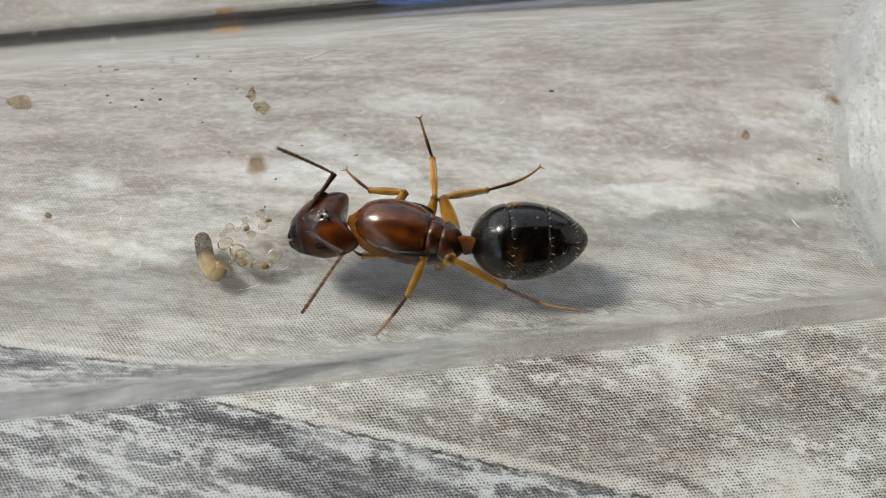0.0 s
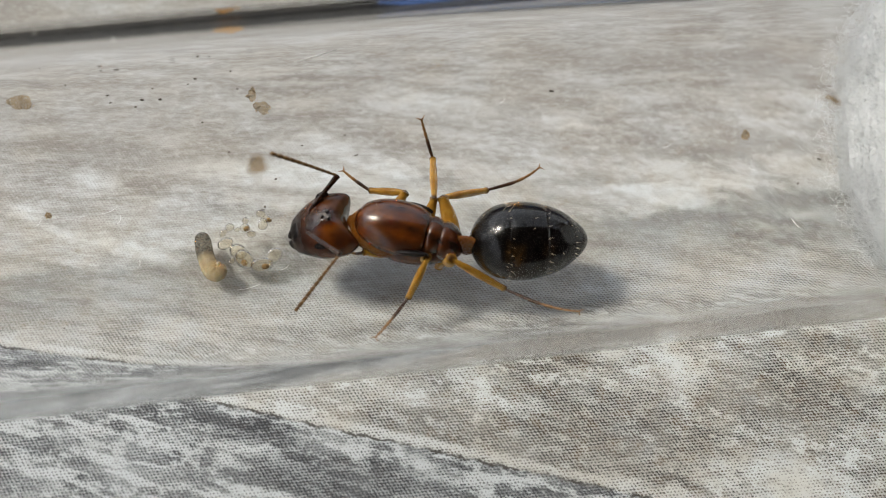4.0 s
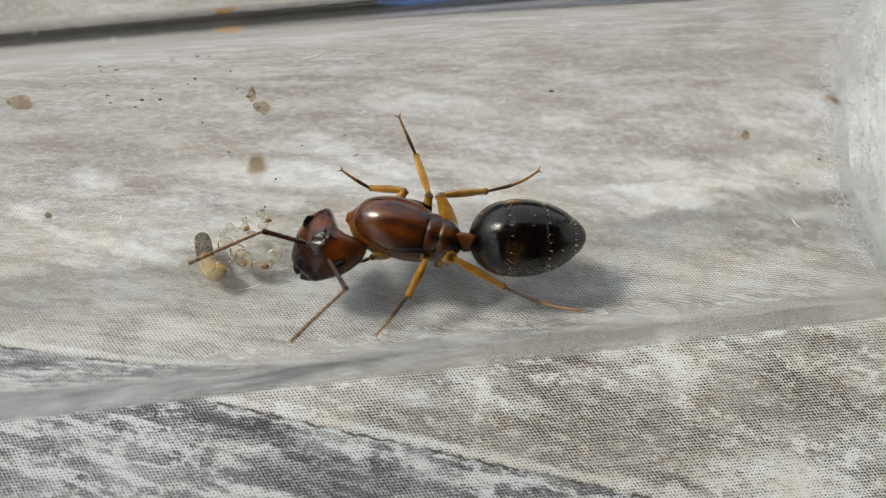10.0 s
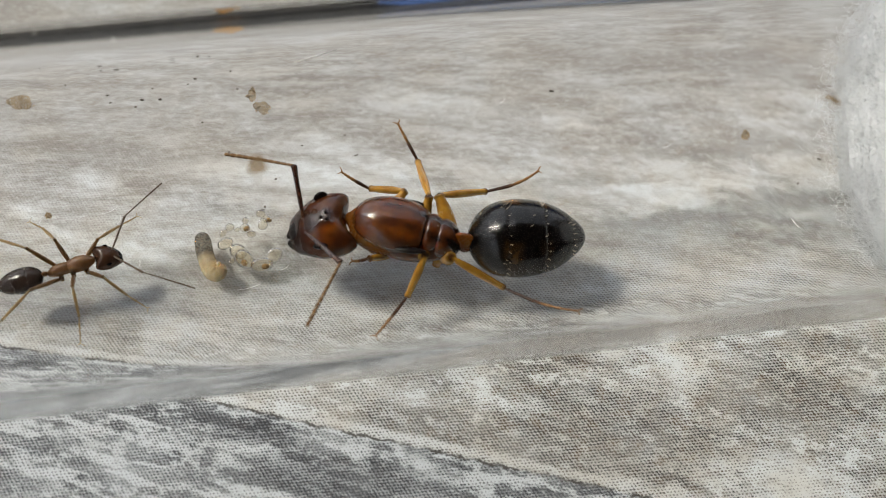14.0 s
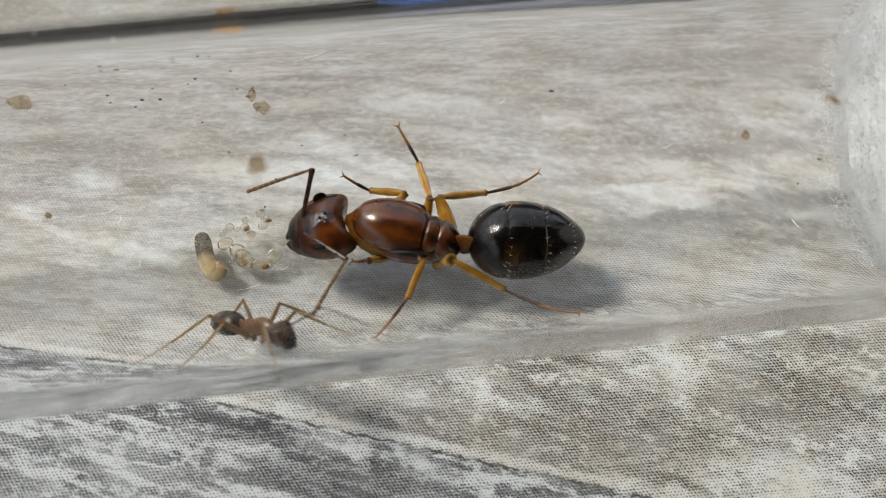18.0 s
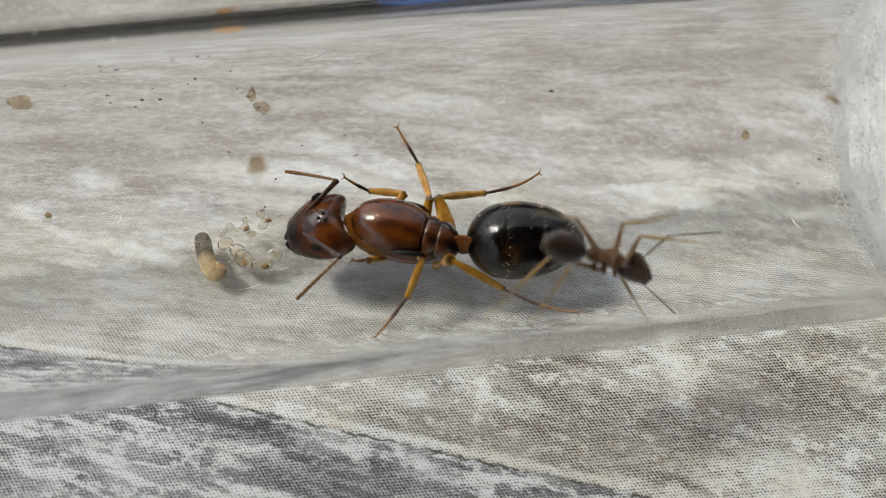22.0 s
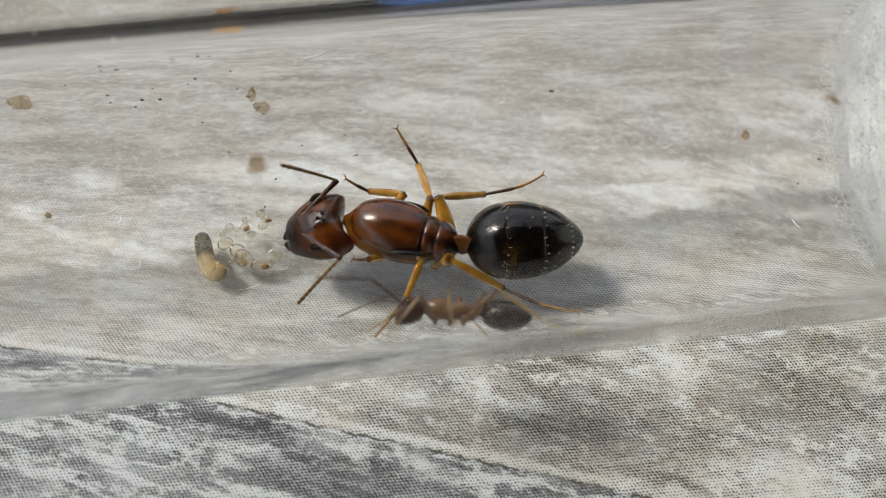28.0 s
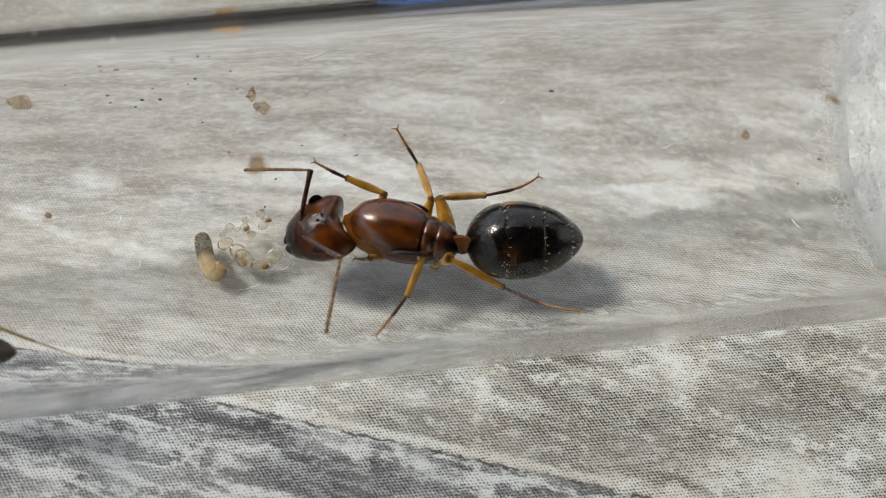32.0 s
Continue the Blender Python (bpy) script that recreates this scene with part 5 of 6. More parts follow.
    walk(queen_funiculus_right, [
        (0, at(2.7, 0, 0, 39.57, -62.78, 101.92)), (1, at(2.7, 0, 0, 25.87, 13.26, 99.95)), (2, at(2.7, 0, 0, 25.37, 13.87, 101.92)),
        (3, at(2.7, 0, 0, 37.44, -65.39, 108.8)), (3.5, at(2.7, 0, 0, 34.37, -64.46, 112.57)), (5.5, at(2.7, 0, 0, 24.93, 12.73, 109.57)),
        (6, at(2.7, 0, 0, 36.73, 26.63, 115.76)), (6.5, at(2.7, 0, 0, 36.09, 45.13, 80.12)), (7, at(2.7, 0, 0, 17.79, 14.07, 55.12)),
        (7.5, at(2.7, 0, 0, 26.14, 44.42, 69.88)), (8, at(2.7, 0, 0, 24.11, 9.71, 61.44)), (8.5, at(2.7, 0, 0, 15.42, 12.99, 46.78)),
        (9, at(2.7, 0, 0, 12.29, 33.77, 54.52)), (9.5, at(2.7, 0, 0, 3.44, 16.01, 50.76)), (10, at(2.7, 0, 0, 7.38, 12.46, 37.03)),
        (10.5, at(2.7, 0, 0, 60.65, 61.71, 82.83)), (11, at(2.7, 0, 0, 11.9, 7.88, 27.02)), (11.5, at(2.7, 0, 0, 17.46, -4.38, 37.19)),
        (12, at(2.7, 0, 0, 33.54, 27.89, 80.98)), (12.5, at(2.7, 0, 0, 26.39, 13.95, 56.64)), (13, at(2.7, 0, 0, 25.75, 19.5, 54.11)),
        (13.5, at(2.7, 0, 0, 45.31, 29.98, 67.44)), (14, at(2.7, 0, 0, 30.82, 25.83, 68.74)), (14.5, at(2.7, 0, 0, 33.03, 28.14, 76.86)),
        (16.5, at(2.7, 0, 0, 34.79, 16.68, 113.78)), (17, at(2.7, 0, 0, 31.84, 11.03, 112.5)), (17.5, at(2.7, 0, 0, 44.41, 6.95, 120.32)),
        (18, at(2.7, 0, 0, 45.34, 4.79, 123.77)), (18.5, at(2.7, 0, 0, 34.5, 16.88, 121.03)), (19, at(2.7, 0, 0, 28.97, 19.64, 112.21)),
        (20, at(2.7, 0, 0, 38.63, 19.17, 110.73)), (20.5, at(2.7, 0, 0, 30.58, 19.5, 115.19)), (21, at(2.7, 0, 0, 28.74, 17.73, 117.27)),
        (22, at(2.7, 0, 0, 26.61, 19.9, 117.42)), (23, at(2.7, 0, 0, 15.65, -66.64, 149.6)), (24, at(2.7, 0, 0, 14.61, -65.48, 149.98)),
        (25, at(2.7, 0, 0, 13.44, -66.39, 152.35)), (25.5, at(2.7, 0, 0, 14.22, -65.01, 150.24)), (27.5, at(2.7, 0, 0, 27.7, 14.11, 114.71)),
        (28, at(2.7, 0, 0, 21.65, -67.47, 137.75)), (28.5, at(2.7, 0, 0, 21.13, -67.91, 138.78)), (29, at(2.7, 0, 0, 20.53, -67.37, 139.15)),
        (29.5, at(2.7, 0, 0, 17.59, -66.72, 148.35)), (30, at(2.7, 0, 0, 34.23, 9.28, 132.41)), (30.5, at(2.7, 0, 0, 29.23, 16.77, 110.28)),
        (31, at(2.7, 0, 0, 27.65, 14.71, 94.88)), (31.5, at(2.7, 0, 0, 40.46, -65.08, 110.66)), (32, at(2.7, 0, 0, 32.52, 18.32, 99.07)),])
    walk(queen_scape_left, [
        (0, at(4.89, 1.44, 0.36, 0, -20.33, 151.78)), (1, at(4.89, 1.44, 0.36, 0, -14.5, 149.7)), (2, at(4.88, 1.44, 0.36, 0, -17.49, 148.84)),
        (3, at(4.87, 1.44, 0.36, 0, -16.23, 150.01)), (3.5, at(4.86, 1.44, 0.36, 0, -22.6, 147.3)), (5.5, at(4.84, 1.44, 0.36, 0, -23.53, 152.54)),
        (6, at(4.55, 1.79, 0.36, 0, -19.93, 155.41)), (6.5, at(4.27, 2.03, 0.36, 0, -22.17, 161.14)), (7, at(3.98, 2.29, 0.36, 0, -32.84, 142.97)),
        (7.5, at(4.06, 2.26, 0.36, 0, -12.86, 133.3)), (8, at(4.11, 2.25, 0.36, 0, -19.8, 134.58)), (8.5, at(3.95, 2.41, 0.36, 0, -20.78, 163.1)),
        (9, at(3.71, 2.6, 0.36, 0, -34.53, 167.66)), (9.5, at(3.32, 2.79, 0.36, 0, -34.73, 149.24)), (10, at(3.38, 2.74, 0.36, 0, -23.42, 128)),
        (10.5, at(3.85, 2.46, 0.36, 0, -32.61, 148.73)), (11, at(4.4, 1.99, 0.36, 0, -8.43, 111.95)), (11.5, at(4.57, 1.84, 0.36, 0, -5.4, 84.32)),
        (12, at(4.71, 1.68, 0.36, 0, -4.47, 86.57)), (12.5, at(4.76, 1.61, 0.36, 0, -2.81, 89.75)), (13, at(4.66, 1.75, 0.36, 0, -3.67, 124.38)),
        (13.5, at(4.77, 1.6, 0.36, 0, -7.14, 143.32)), (14, at(4.78, 1.59, 0.36, 0, -10.02, 146.95)), (14.5, at(4.73, 1.67, 0.36, 0, -12.01, 148.11)),
        (16.5, at(4.81, 1.55, 0.36, 0, -13.14, 150.28)), (17, at(4.82, 1.55, 0.36, 0, -6.15, 154.15)), (17.5, at(4.83, 1.55, 0.36, 0, -17.39, 150.4)),
        (18, at(4.83, 1.54, 0.36, 0, -6.1, 156.38)), (18.5, at(4.83, 1.54, 0.36, 0, -13.85, 146.56)), (19, at(4.84, 1.53, 0.36, 0, -14.53, 155.39)),
        (20, at(4.85, 1.54, 0.36, 0, -14.12, 154.07)), (20.5, at(4.84, 1.55, 0.36, 0, -18.26, 150.53)), (21, at(4.84, 1.55, 0.36, 0, -15.41, 153.26)),
        (22, at(4.85, 1.55, 0.36, 0, -16.42, 152.46)), (23, at(4.85, 1.56, 0.36, 0, -16.04, 152.92)), (24, at(4.85, 1.56, 0.36, 0, -14.52, 154.27)),
        (25, at(4.85, 1.56, 0.36, 0, -15.9, 153.07)), (25.5, at(4.85, 1.56, 0.36, 0, -15.86, 153.11)),
        (27.5, at(4.85, 1.56, 0.36, 0, -18.37, 150.77)), (28, at(4.85, 1.56, 0.36, 0, -14.18, 152.81)),
        (28.5, at(4.85, 1.56, 0.36, 0, -14.14, 152.85)), (29, at(4.85, 1.56, 0.36, 0, -14.11, 152.88)),
        (29.5, at(4.85, 1.56, 0.36, 0, -9.15, 153.37)), (30, at(4.82, 1.6, 0.36, 0, -8.92, 152.9)), (30.5, at(4.82, 1.6, 0.36, 0, -8.88, 152.94)),
        (31, at(4.83, 1.59, 0.36, 0, -8.52, 153.01)), (31.5, at(4.8, 1.63, 0.36, 0, -8.61, 154.23)), (32, at(4.74, 1.71, 0.36, 0, -19.47, 152.92)),])
    walk(queen_funiculus_left, [
        (0, at(2.7, 0, 0, -25.14, 35.17, -106.25)), (1, at(2.7, 0, 0, -18.33, 37.28, -100.62)), (2, at(2.7, 0, 0, -21.62, 35.43, -105.64)),
        (3, at(2.7, 0, 0, -19.04, 31.32, -104.57)), (3.5, at(2.7, 0, 0, -27.89, 35.24, -113.69)), (5.5, at(2.7, 0, 0, -21.85, 29.63, -62.94)),
        (6, at(2.7, 0, 0, -13.68, 28.74, -42.45)), (6.5, at(2.7, 0, 0, -9.11, 33.1, -24.17)), (7, at(2.7, 0, 0, -18.56, 36.66, -35.5)),
        (7.5, at(2.7, 0, 0, -14.45, 34.96, -122.17)), (8, at(2.7, 0, 0, -18.15, 0.44, -65.72)), (8.5, at(2.7, 0, 0, -14.83, 11.18, -46.07)),
        (9, at(2.7, 0, 0, -19.96, 42.84, -35.95)), (9.5, at(2.7, 0, 0, -9.18, 38.89, -16.19)), (10, at(2.7, 0, 0, -20.83, -1.22, -60.93)),
        (10.5, at(2.7, 0, 0, -32.2, 25.23, -74.32)), (11, at(2.7, 0, 0, -5.72, -1.28, -42.32)), (11.5, at(2.7, 0, 0, -7.02, 39.98, -100.51)),
        (12, at(2.7, 0, 0, -3.66, 21.67, -50.94)), (12.5, at(2.7, 0, 0, -2.29, 24, -48.95)), (13, at(2.7, 0, 0, -3.35, -9.84, -63.54)),
        (13.5, at(2.7, 0, 0, -6.49, 5.96, -65.32)), (14, at(2.7, 0, 0, -9.1, -4.4, -63.88)), (14.5, at(2.7, 0, 0, -11.73, -7.63, -73.73)),
        (16.5, at(2.7, 0, 0, -11.89, 8.69, -64.85)), (17, at(2.7, 0, 0, -5.1, -8.52, -54.23)), (17.5, at(2.7, 0, 0, -14.95, 2.63, -59.12)),
        (18, at(2.7, 0, 0, -6.14, -16.21, -73.45)), (18.5, at(2.7, 0, 0, -13.96, -21.33, -64.2)), (19, at(2.7, 0, 0, -18.63, 39.55, -113.33)),
        (20, at(2.7, 0, 0, -14.86, -20.27, -75.12)), (20.5, at(2.7, 0, 0, -20.64, 36.52, -129.07)), (21, at(2.7, 0, 0, -17.48, 37.5, -127.96)),
        (22, at(2.7, 0, 0, -19.5, 40.14, -129.31)), (23, at(2.7, 0, 0, -18.43, 38.23, -128.55)), (24, at(2.7, 0, 0, -16.45, 40.16, -131.94)),
        (25, at(2.7, 0, 0, -20.42, 40.17, -117.35)), (25.5, at(2.7, 0, 0, -20.28, 39.12, -113.94)), (27.5, at(2.7, 0, 0, -24.55, 41.8, -118.16)),
        (28, at(2.7, 0, 0, -17.9, 41.78, -123.44)), (28.5, at(2.7, 0, 0, -16.81, 40.39, -127.41)), (29, at(2.7, 0, 0, -16.37, 31.52, -108.8)),
        (29.5, at(2.7, 0, 0, -9.34, -15.24, -77.23)), (30, at(2.7, 0, 0, -9.12, -18.7, -72.34)), (30.5, at(2.7, 0, 0, -8.93, -16.81, -71.57)),
        (31, at(2.7, 0, 0, -8.53, -15.29, -72.65)), (31.5, at(2.7, 0, 0, -8.43, -2.97, -77.58)), (32, at(2.7, 0, 0, -16.86, 13.68, -60.27)),])
    # her mid right leg
    walk(queen_legs["mid_right"][0], [
        (0, at(-0.7, -0.65, -1.15, 0, -42.73, -95.77)), (6, at(-0.7, -0.65, -1.15, 0, -46.53, -95.75)),
        (6.5, at(-0.7, -0.65, -1.15, 0, -30.13, -84.92)), (7, at(-0.7, -0.65, -1.15, 0, -43.96, -93.08)),
        (7.5, at(-0.7, -0.65, -1.15, 0, -45.4, -94.83)), (8, at(-0.7, -0.65, -1.15, 0, -46.95, -91.91)),
        (8.5, at(-0.7, -0.65, -1.15, 0, -48.56, -87.69)), (9, at(-0.7, -0.65, -1.15, 0, -48.01, -87.8)),
        (9.5, at(-0.7, -0.65, -1.15, 0, -50.32, -88.58)), (10, at(-0.7, -0.65, -1.15, 0, -50.21, -88.86)),
        (11, at(-0.7, -0.65, -1.15, 0, -54.15, -90.57)), (13, at(-0.7, -0.65, -1.15, 0, -53.71, -91.79)),
        (32, at(-0.7, -0.65, -1.15, 0, -48.83, -100.33)),])
    walk(queen_legs["mid_right"][1], [
        (0, at(2.14, 0, 0, 22.83, 50.31, 34.02)), (6, at(2.14, 0, 0, 25.41, 53.04, 35.44)), (6.5, at(2.14, 0, 0, 17.54, 12.9, 36)),
        (7, at(2.14, 0, 0, 21.33, 45.82, 31.41)), (7.5, at(2.14, 0, 0, 21.68, 45.32, 31.16)), (8, at(2.14, 0, 0, 27.14, 47.09, 38.35)),
        (8.5, at(2.14, 0, 0, 34.11, 45.48, 47.95)), (9, at(2.14, 0, 0, 36.99, 42.95, 53.37)), (9.5, at(2.14, 0, 0, 32.28, 52.58, 43.18)),
        (10, at(2.14, 0, 0, 33.3, 51.39, 44.85)), (11, at(2.14, 0, 0, 42.47, 57.03, 54.12)), (13, at(2.14, 0, 0, 45.32, 58.3, 57.92)),
        (32, at(2.14, 0, 0, 47.24, 51.37, 67)),])
    walk(queen_legs["mid_right"][2], [
        (0, at(3.64, 1.02, -2.19, 26.99, -1.07, 32.9)), (6, at(3.53, 0.99, -2.27, 32.83, -12.81, 28.03)),
        (6.5, at(4.38, 1.63, -0.64, 24.57, -8.21, 47.35)), (7, at(3.83, 1.03, -2.04, 20.97, 4.01, 24.89)),
        (7.5, at(3.85, 1.04, -2.02, 25.99, 3.85, 30.51)), (8, at(3.66, 1.2, -2.08, 20.93, 7.16, 23.46)),
        (8.5, at(3.47, 1.48, -2.03, 29, 7.03, 32.87)), (9, at(3.38, 1.67, -1.94, 33.52, 5.27, 39.83)),
        (9.5, at(3.4, 1.18, -2.26, 29.96, 8.96, 33.19)), (10, at(3.4, 1.25, -2.22, 31.02, 8.39, 34.6)),
        (11, at(3.04, 1.25, -2.39, 35.86, 10.55, 38.13)), (13, at(2.93, 1.27, -2.42, 37.47, 9.23, 40.47)),
        (32, at(2.83, 1.64, -2.22, 40.99, 0.11, 49.55)),])
    # her front right leg
    walk(queen_legs["front_right"][0], [
        (0, at(1.5, -0.6, -1.1, 0, -27.47, -113.27)), (31, at(1.5, -0.6, -1.1, 0, -23.86, -118.63)), (31.25, at(1.5, -0.6, -1.1, 0, -47.93, -112.22)),
        (31.5, at(1.5, -0.6, -1.1, 0, -62.3, -95.49)), (32, at(1.5, -0.6, -1.1, 0, -65.69, -94.36)),])
    walk(queen_legs["front_right"][1], [
        (0, at(2.17, 0, 0, 25.55, 7.96, 118.45)), (31, at(2.17, 0, 0, 21.9, 10.48, 121.11)), (31.25, at(2.17, 0, 0, 46.91, -24.57, 102.73)),
        (31.5, at(2.17, 0, 0, 63.33, -8.45, 80.74)), (32, at(2.17, 0, 0, 66.3, -5.56, 78.01)),])
    walk(queen_legs["front_right"][2], [
        (0, at(1.2, 1.79, -0.28, 27.23, 4.22, 82.71)), (31, at(1.12, 1.73, -0.37, 36.36, -60.38, 103.53)),
        (31.25, at(1.76, 1.82, 0.85, 50.59, -21.18, 86.62)), (31.5, at(2.5, 2.01, 0.3, 62.96, -6.46, 73.96)),
        (32, at(2.59, 2, 0.2, 65.77, -4.08, 72.38)),])
    # her hind right leg
    walk(queen_legs["hind_right"][0], [
        (0, at(-2.5, -0.55, -0.9, 0, -26.44, -55.45)), (6, at(-2.5, -0.55, -0.9, 0, -28.35, -54.95)), (9, at(-2.5, -0.55, -0.9, 0, -27.34, -53.34)),
        (13, at(-2.5, -0.55, -0.9, 0, -27.4, -53.11)), (19, at(-2.5, -0.55, -0.9, 0, -27.3, -53.51)), (32, at(-2.5, -0.55, -0.9, 0, -38.49, -53.39)),])
    walk(queen_legs["hind_right"][1], [
        (0, at(2.47, 0, 0, -30.57, 30.27, -96.02)), (6, at(2.47, 0, 0, -32.94, 30.18, -98.81)), (9, at(2.47, 0, 0, -31.16, 27.54, -102.46)),
        (13, at(2.47, 0, 0, -30.93, 26.52, -102.76)), (19, at(2.47, 0, 0, -30.97, 27.13, -101.96)), (32, at(2.47, 0, 0, -43.83, 26.11, -109.78)),])
    walk(queen_legs["hind_right"][2], [
        (0, at(2.18, -2.8, -1.64, -26.27, 1.88, -83.56)), (6, at(2.04, -2.78, -1.64, -28.21, 2.71, -84.64)),
        (9, at(1.85, -2.82, -1.51, -35.34, -41.46, -86.37)), (13, at(1.83, -2.84, -1.45, -34.86, -40.39, -86.83)),
        (19, at(1.87, -2.84, -1.49, -34.82, -40.74, -87.16)), (32, at(1.48, -2.75, -1.43, -38.61, 4.97, -90.49)),])
    # her mid left leg
    walk(queen_legs["mid_left"][0], [
        (0, at(-0.7, 0.65, -1.15, 0, -63.18, 131.66)), (9, at(-0.7, 0.65, -1.15, 0, -53.23, 135.44)), (13, at(-0.7, 0.65, -1.15, 0, -55.93, 133.87)),
        (32, at(-0.7, 0.65, -1.15, 0, -59.57, 137.32)),])
    walk(queen_legs["mid_left"][1], [
        (0, at(1.74, 0, 0, -86.8, 42.85, -118.21)), (9, at(1.74, 0, 0, -72.79, 41.72, -114.49)), (13, at(1.74, 0, 0, -77.75, 44.07, -114.48)),
        (32, at(1.74, 0, 0, -83.81, 41.61, -121.47)),])
    walk(queen_legs["mid_left"][2], [
        (0, at(0.89, -1.57, -1.66, -51.26, 15.95, -53.89)), (9, at(0.98, -1.65, -1.62, -45.24, 8.1, -55.7)),
        (13, at(1.01, -1.59, -1.69, -46.44, 10.56, -54.26)), (32, at(0.79, -1.55, -1.62, -50.88, 10.4, -56.43)),])
    # her hind left leg
    walk(queen_legs["hind_left"][0], [
        (0, at(-2.3, 0.6, -1, 0, -69.2, 111.78)), (13, at(-2.3, 0.6, -1, 0, -63.99, 122.84)), (32, at(-2.3, 0.6, -1, 0, -66.26, 127.83)),])
    walk(queen_legs["hind_left"][1], [
        (0, at(1.28, 0, 0, 82.01, 32.06, 111.1)), (13, at(1.28, 0, 0, 80.38, 44.55, 105.21)), (32, at(1.28, 0, 0, 83.65, 47.21, 105.12)),])
    walk(queen_legs["hind_left"][2], [
        (0, at(0.25, 2.67, -1.79, 55.04, 24.15, 55.68)), (13, at(0.65, 2.32, -2.37, 44.37, 29.33, 47.65)),
        (32, at(0.69, 2.22, -2.48, 43.38, 34.39, 45.7)),])
    # her front left leg
    walk(queen_legs["front_left"][0], [
        (0, at(1.5, 0.6, -1.1, 0, -20.96, 153.31)), (6, at(1.5, 0.6, -1.1, 0, 11.27, 168.43)), (9, at(1.5, 0.6, -1.1, 0, 13.7, 162.27)),
        (13, at(1.5, 0.6, -1.1, 0, 13.75, 162.28)), (32, at(1.5, 0.6, -1.1, 0, 10.08, 171.18)),])
    walk(queen_legs["front_left"][1], [
        (0, at(1.12, 0, 0, -9.44, 13.93, -157.4)), (6, at(1.12, 0, 0, 10.14, -31.83, -135.99)), (9, at(1.12, 0, 0, 16.29, -38.58, -123.12)),
        (13, at(1.12, 0, 0, 15.38, -34.17, -121.97)), (32, at(1.12, 0, 0, 10.69, -34.88, -126.16)),])
    walk(queen_legs["front_left"][2], [
        (0, at(-0.52, -0.68, -0.44, 4.8, 18.85, 169.59)), (6, at(0, -1.08, 0.97, -0.67, 59.82, 177.75)),
        (9, at(0.33, -1.2, 1.14, 12.27, 60.61, -143.8)), (13, at(0.31, -1.29, 1.03, 7.68, 51.95, -154.2)),
        (32, at(0.23, -1.21, 1.05, -1.42, 54.05, 174.16)),])
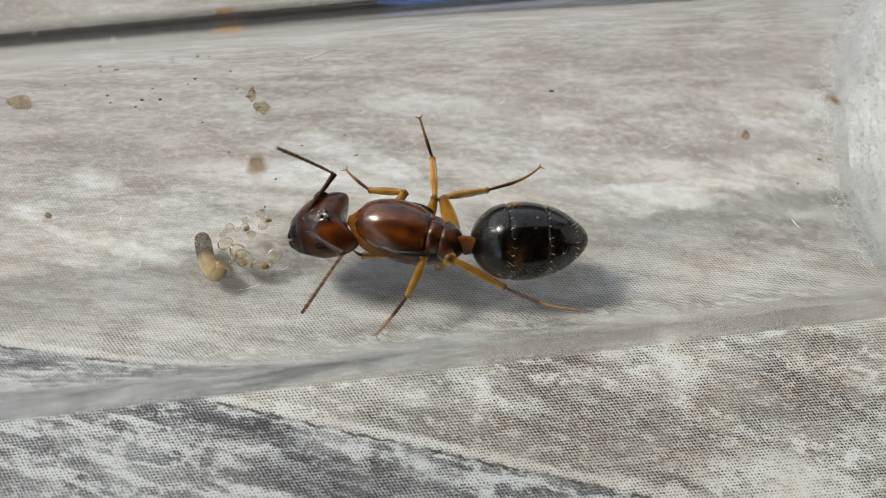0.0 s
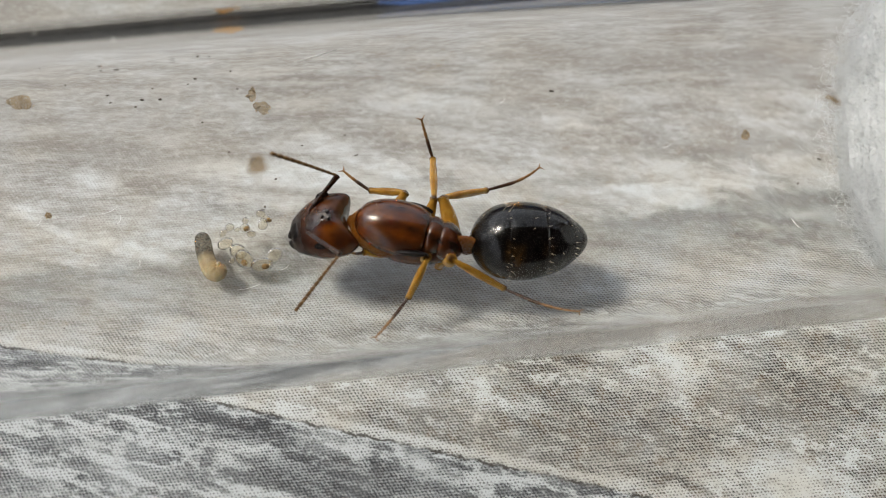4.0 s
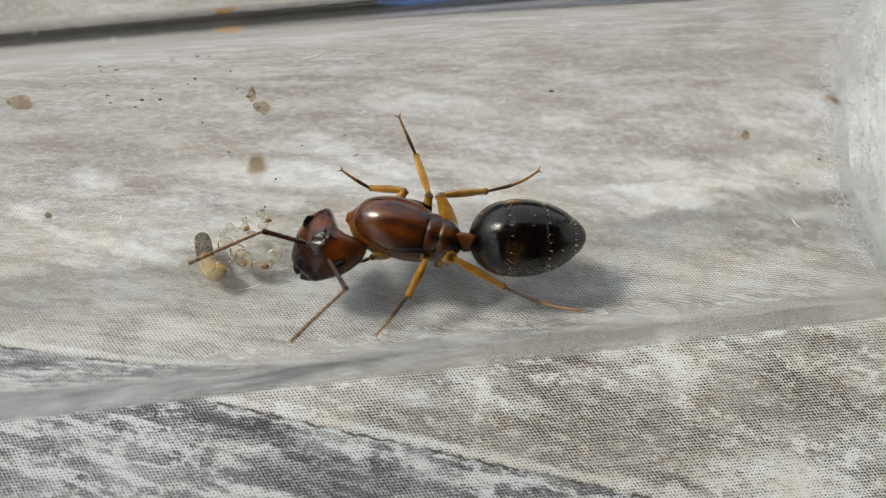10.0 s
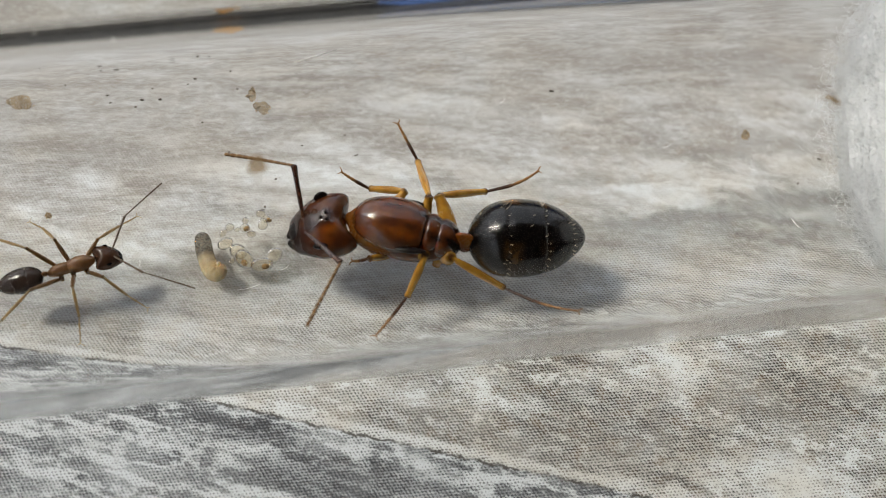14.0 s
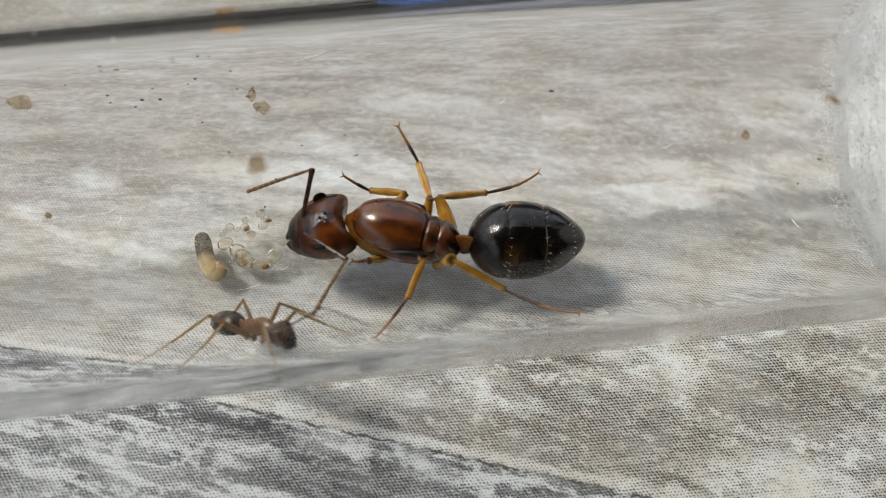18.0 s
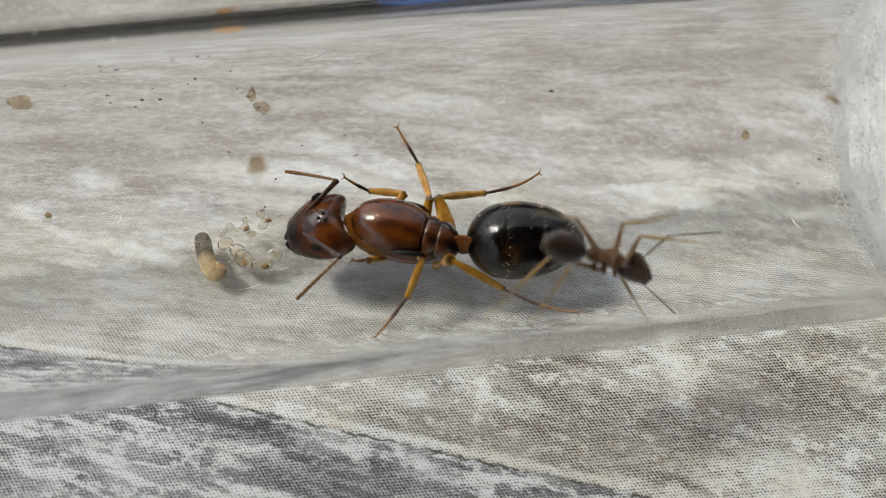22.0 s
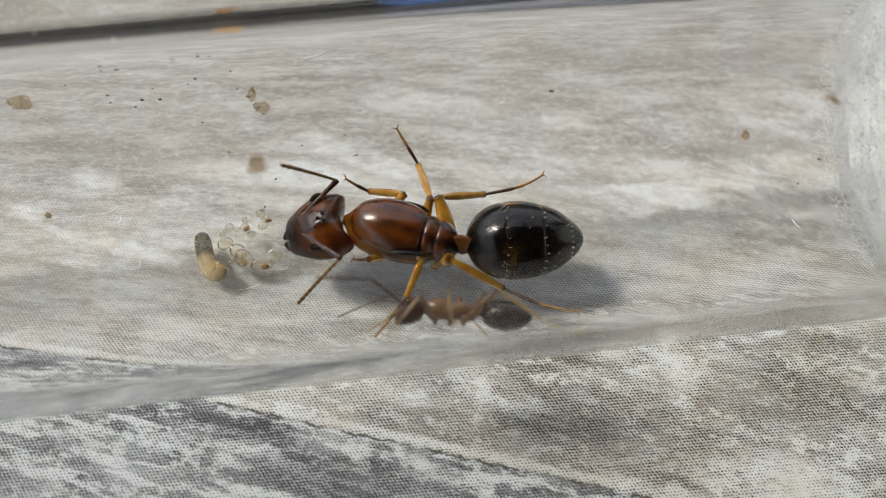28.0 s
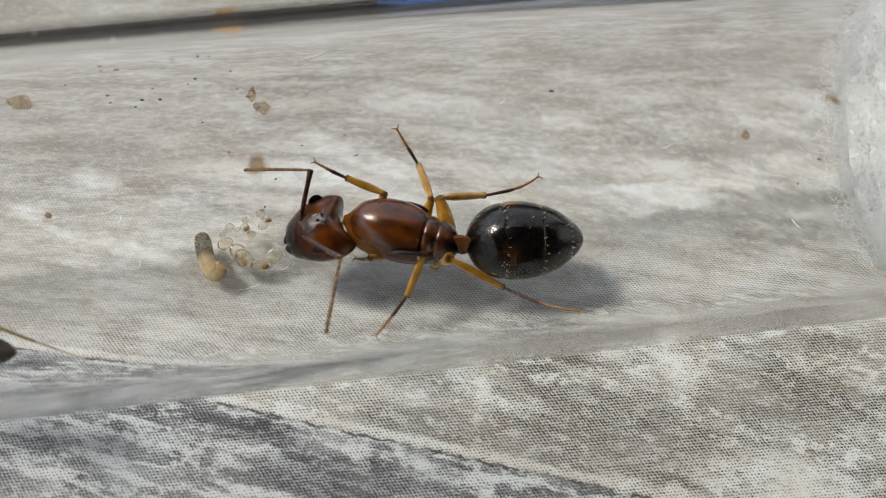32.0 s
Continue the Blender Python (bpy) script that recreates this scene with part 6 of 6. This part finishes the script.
    # the worker: along the tube, height, roll round the bore, heading
    walk(worker, [
        (0, on_glass(-37.32, 0.58, 3.26, 7.63, 9.00, 0.00)), (9.5, on_glass(-37.32, 0.58, 3.26, 7.63, 9.00, 0.00)),
        (11, on_glass(-31.19, 0.19, 3.22, 4.11, 12.00, 0.00)), (12, on_glass(-26.87, 0.06, 3.21, 2.95, 9.00, 0.00)),
        (12.5, on_glass(-25.09, 0.07, 3.21, 2.99, 12.00, 0.00)), (13, on_glass(-23.45, 0.02, 3.21, 2.58, 15.00, 0.00)),
        (13.5, on_glass(-21.59, 0.55, 3.19, 6.41, 21.50, 0.10)), (14, on_glass(-18.69, 0.53, 3.18, 7.11, 10.40, 0.60)),
        (14.2, on_glass(-18.03, 0.50, 3.30, 6.99, 6.00, 0.00)), (14.5, on_glass(-17.31, 0.57, 3.19, 7.41, 6.70, 1.70)),
        (15.5, on_glass(-13.5, -2.38, 3.4, -23.03, -10, 0)), (16.5, on_glass(-9.76, -4.37, 4.29, -30.00, -12.4, 0.9)),
        (17, on_glass(-7.74, -4.98, 4.97, -35.30, -8.2, -3.6)), (17.5, on_glass(-8.35, -5.02, 4.87, -38.70, -18.2, 5.0)),
        (18, on_glass(-9.47, -5.1, 5.65, -43.72, -52, 8)), (18.5, on_glass(-9.15, -5.3, 6.82, -67.66, -74, 14)),
        (19, on_glass(-7.97, -4.02, 5.26, -65.31, -48.5, 33.5)), (19.5, on_glass(-6.35, -5.39, 11.64, -99.62, -60.3, 16.0)),
        (20, on_glass(-4.51, -5.05, 12.80, -117.11, -52.1, -17.3)), (20.5, on_glass(-1.91, -4.98, 12.78, -131.21, -1.9, 20.7)),
        (21, on_glass(-0.14, -4.68, 13.23, -131.32, -5.0, 4.8)), (21.5, on_glass(2.74, -5.41, 12.40, -123.67, 5.5, 2.2)),
        (22, on_glass(6.30, -5.97, 11.20, -107.28, 34.6, 7.6)), (22.5, on_glass(10.94, -4.59, 5.05, -58.66, 42.4, 5.8)),
        (23, on_glass(13.58, -2.07, 3.15, -28.03, 52.6, 9.0)), (23.5, on_glass(15.37, -3.28, 3.60, -34.19, 10.7, 7.8)),
        (24, on_glass(15.52, -4.97, 5.40, -44.12, -66.2, 9.9)), (24.25, on_glass(14.64, -5.41, 6.52, -52.39, -95, 8)),
        (24.5, on_glass(13.88, -5.53, 6.55, -53.10, -130, 10)), (25, on_glass(12.97, -5.49, 6.34, -51.17, -145, 12)),
        (25.2, on_glass(12.62, -5.54, 6.45, -52.28, -148, 12)), (25.5, on_glass(12.76, -5.06, 5.42, -41.72, -158, 10)),
        (26.5, on_glass(8.37, -5.89, 7, -58.25, -175, 4)), (27.5, on_glass(3.7, -6.02, 7.13, -59.71, -178, 4)),
        (28, on_glass(-0.55, -6.43, 8.35, -71.25, -184.6, 8.4)), (28.5, on_glass(-6.17, -6.34, 7.81, -64.11, -186.7, 4.6)),
        (29, on_glass(-7.17, -5.94, 6.51, -57.43, -215.2, 2.0)), (29.5, on_glass(-8.49, -6.14, 6.48, -57.02, -199.9, 0.9)),
        (30, on_glass(-11.11, -6.34, 6.57, -56.36, -187.2, 0.0)), (30.5, on_glass(-15.15, -5.73, 6.23, -51.55, -187.6, 2.4)),
        (31, on_glass(-17.32, -5.32, 6.14, -53.89, -213.5, 1.7)), (31.5, on_glass(-20.39, -5.32, 6.36, -53.56, -192.2, -1.3)),
        (32, on_glass(-23.9, -4.67, 6.6, -49.79, -194, 4)),])
    worker_gait()


motions()
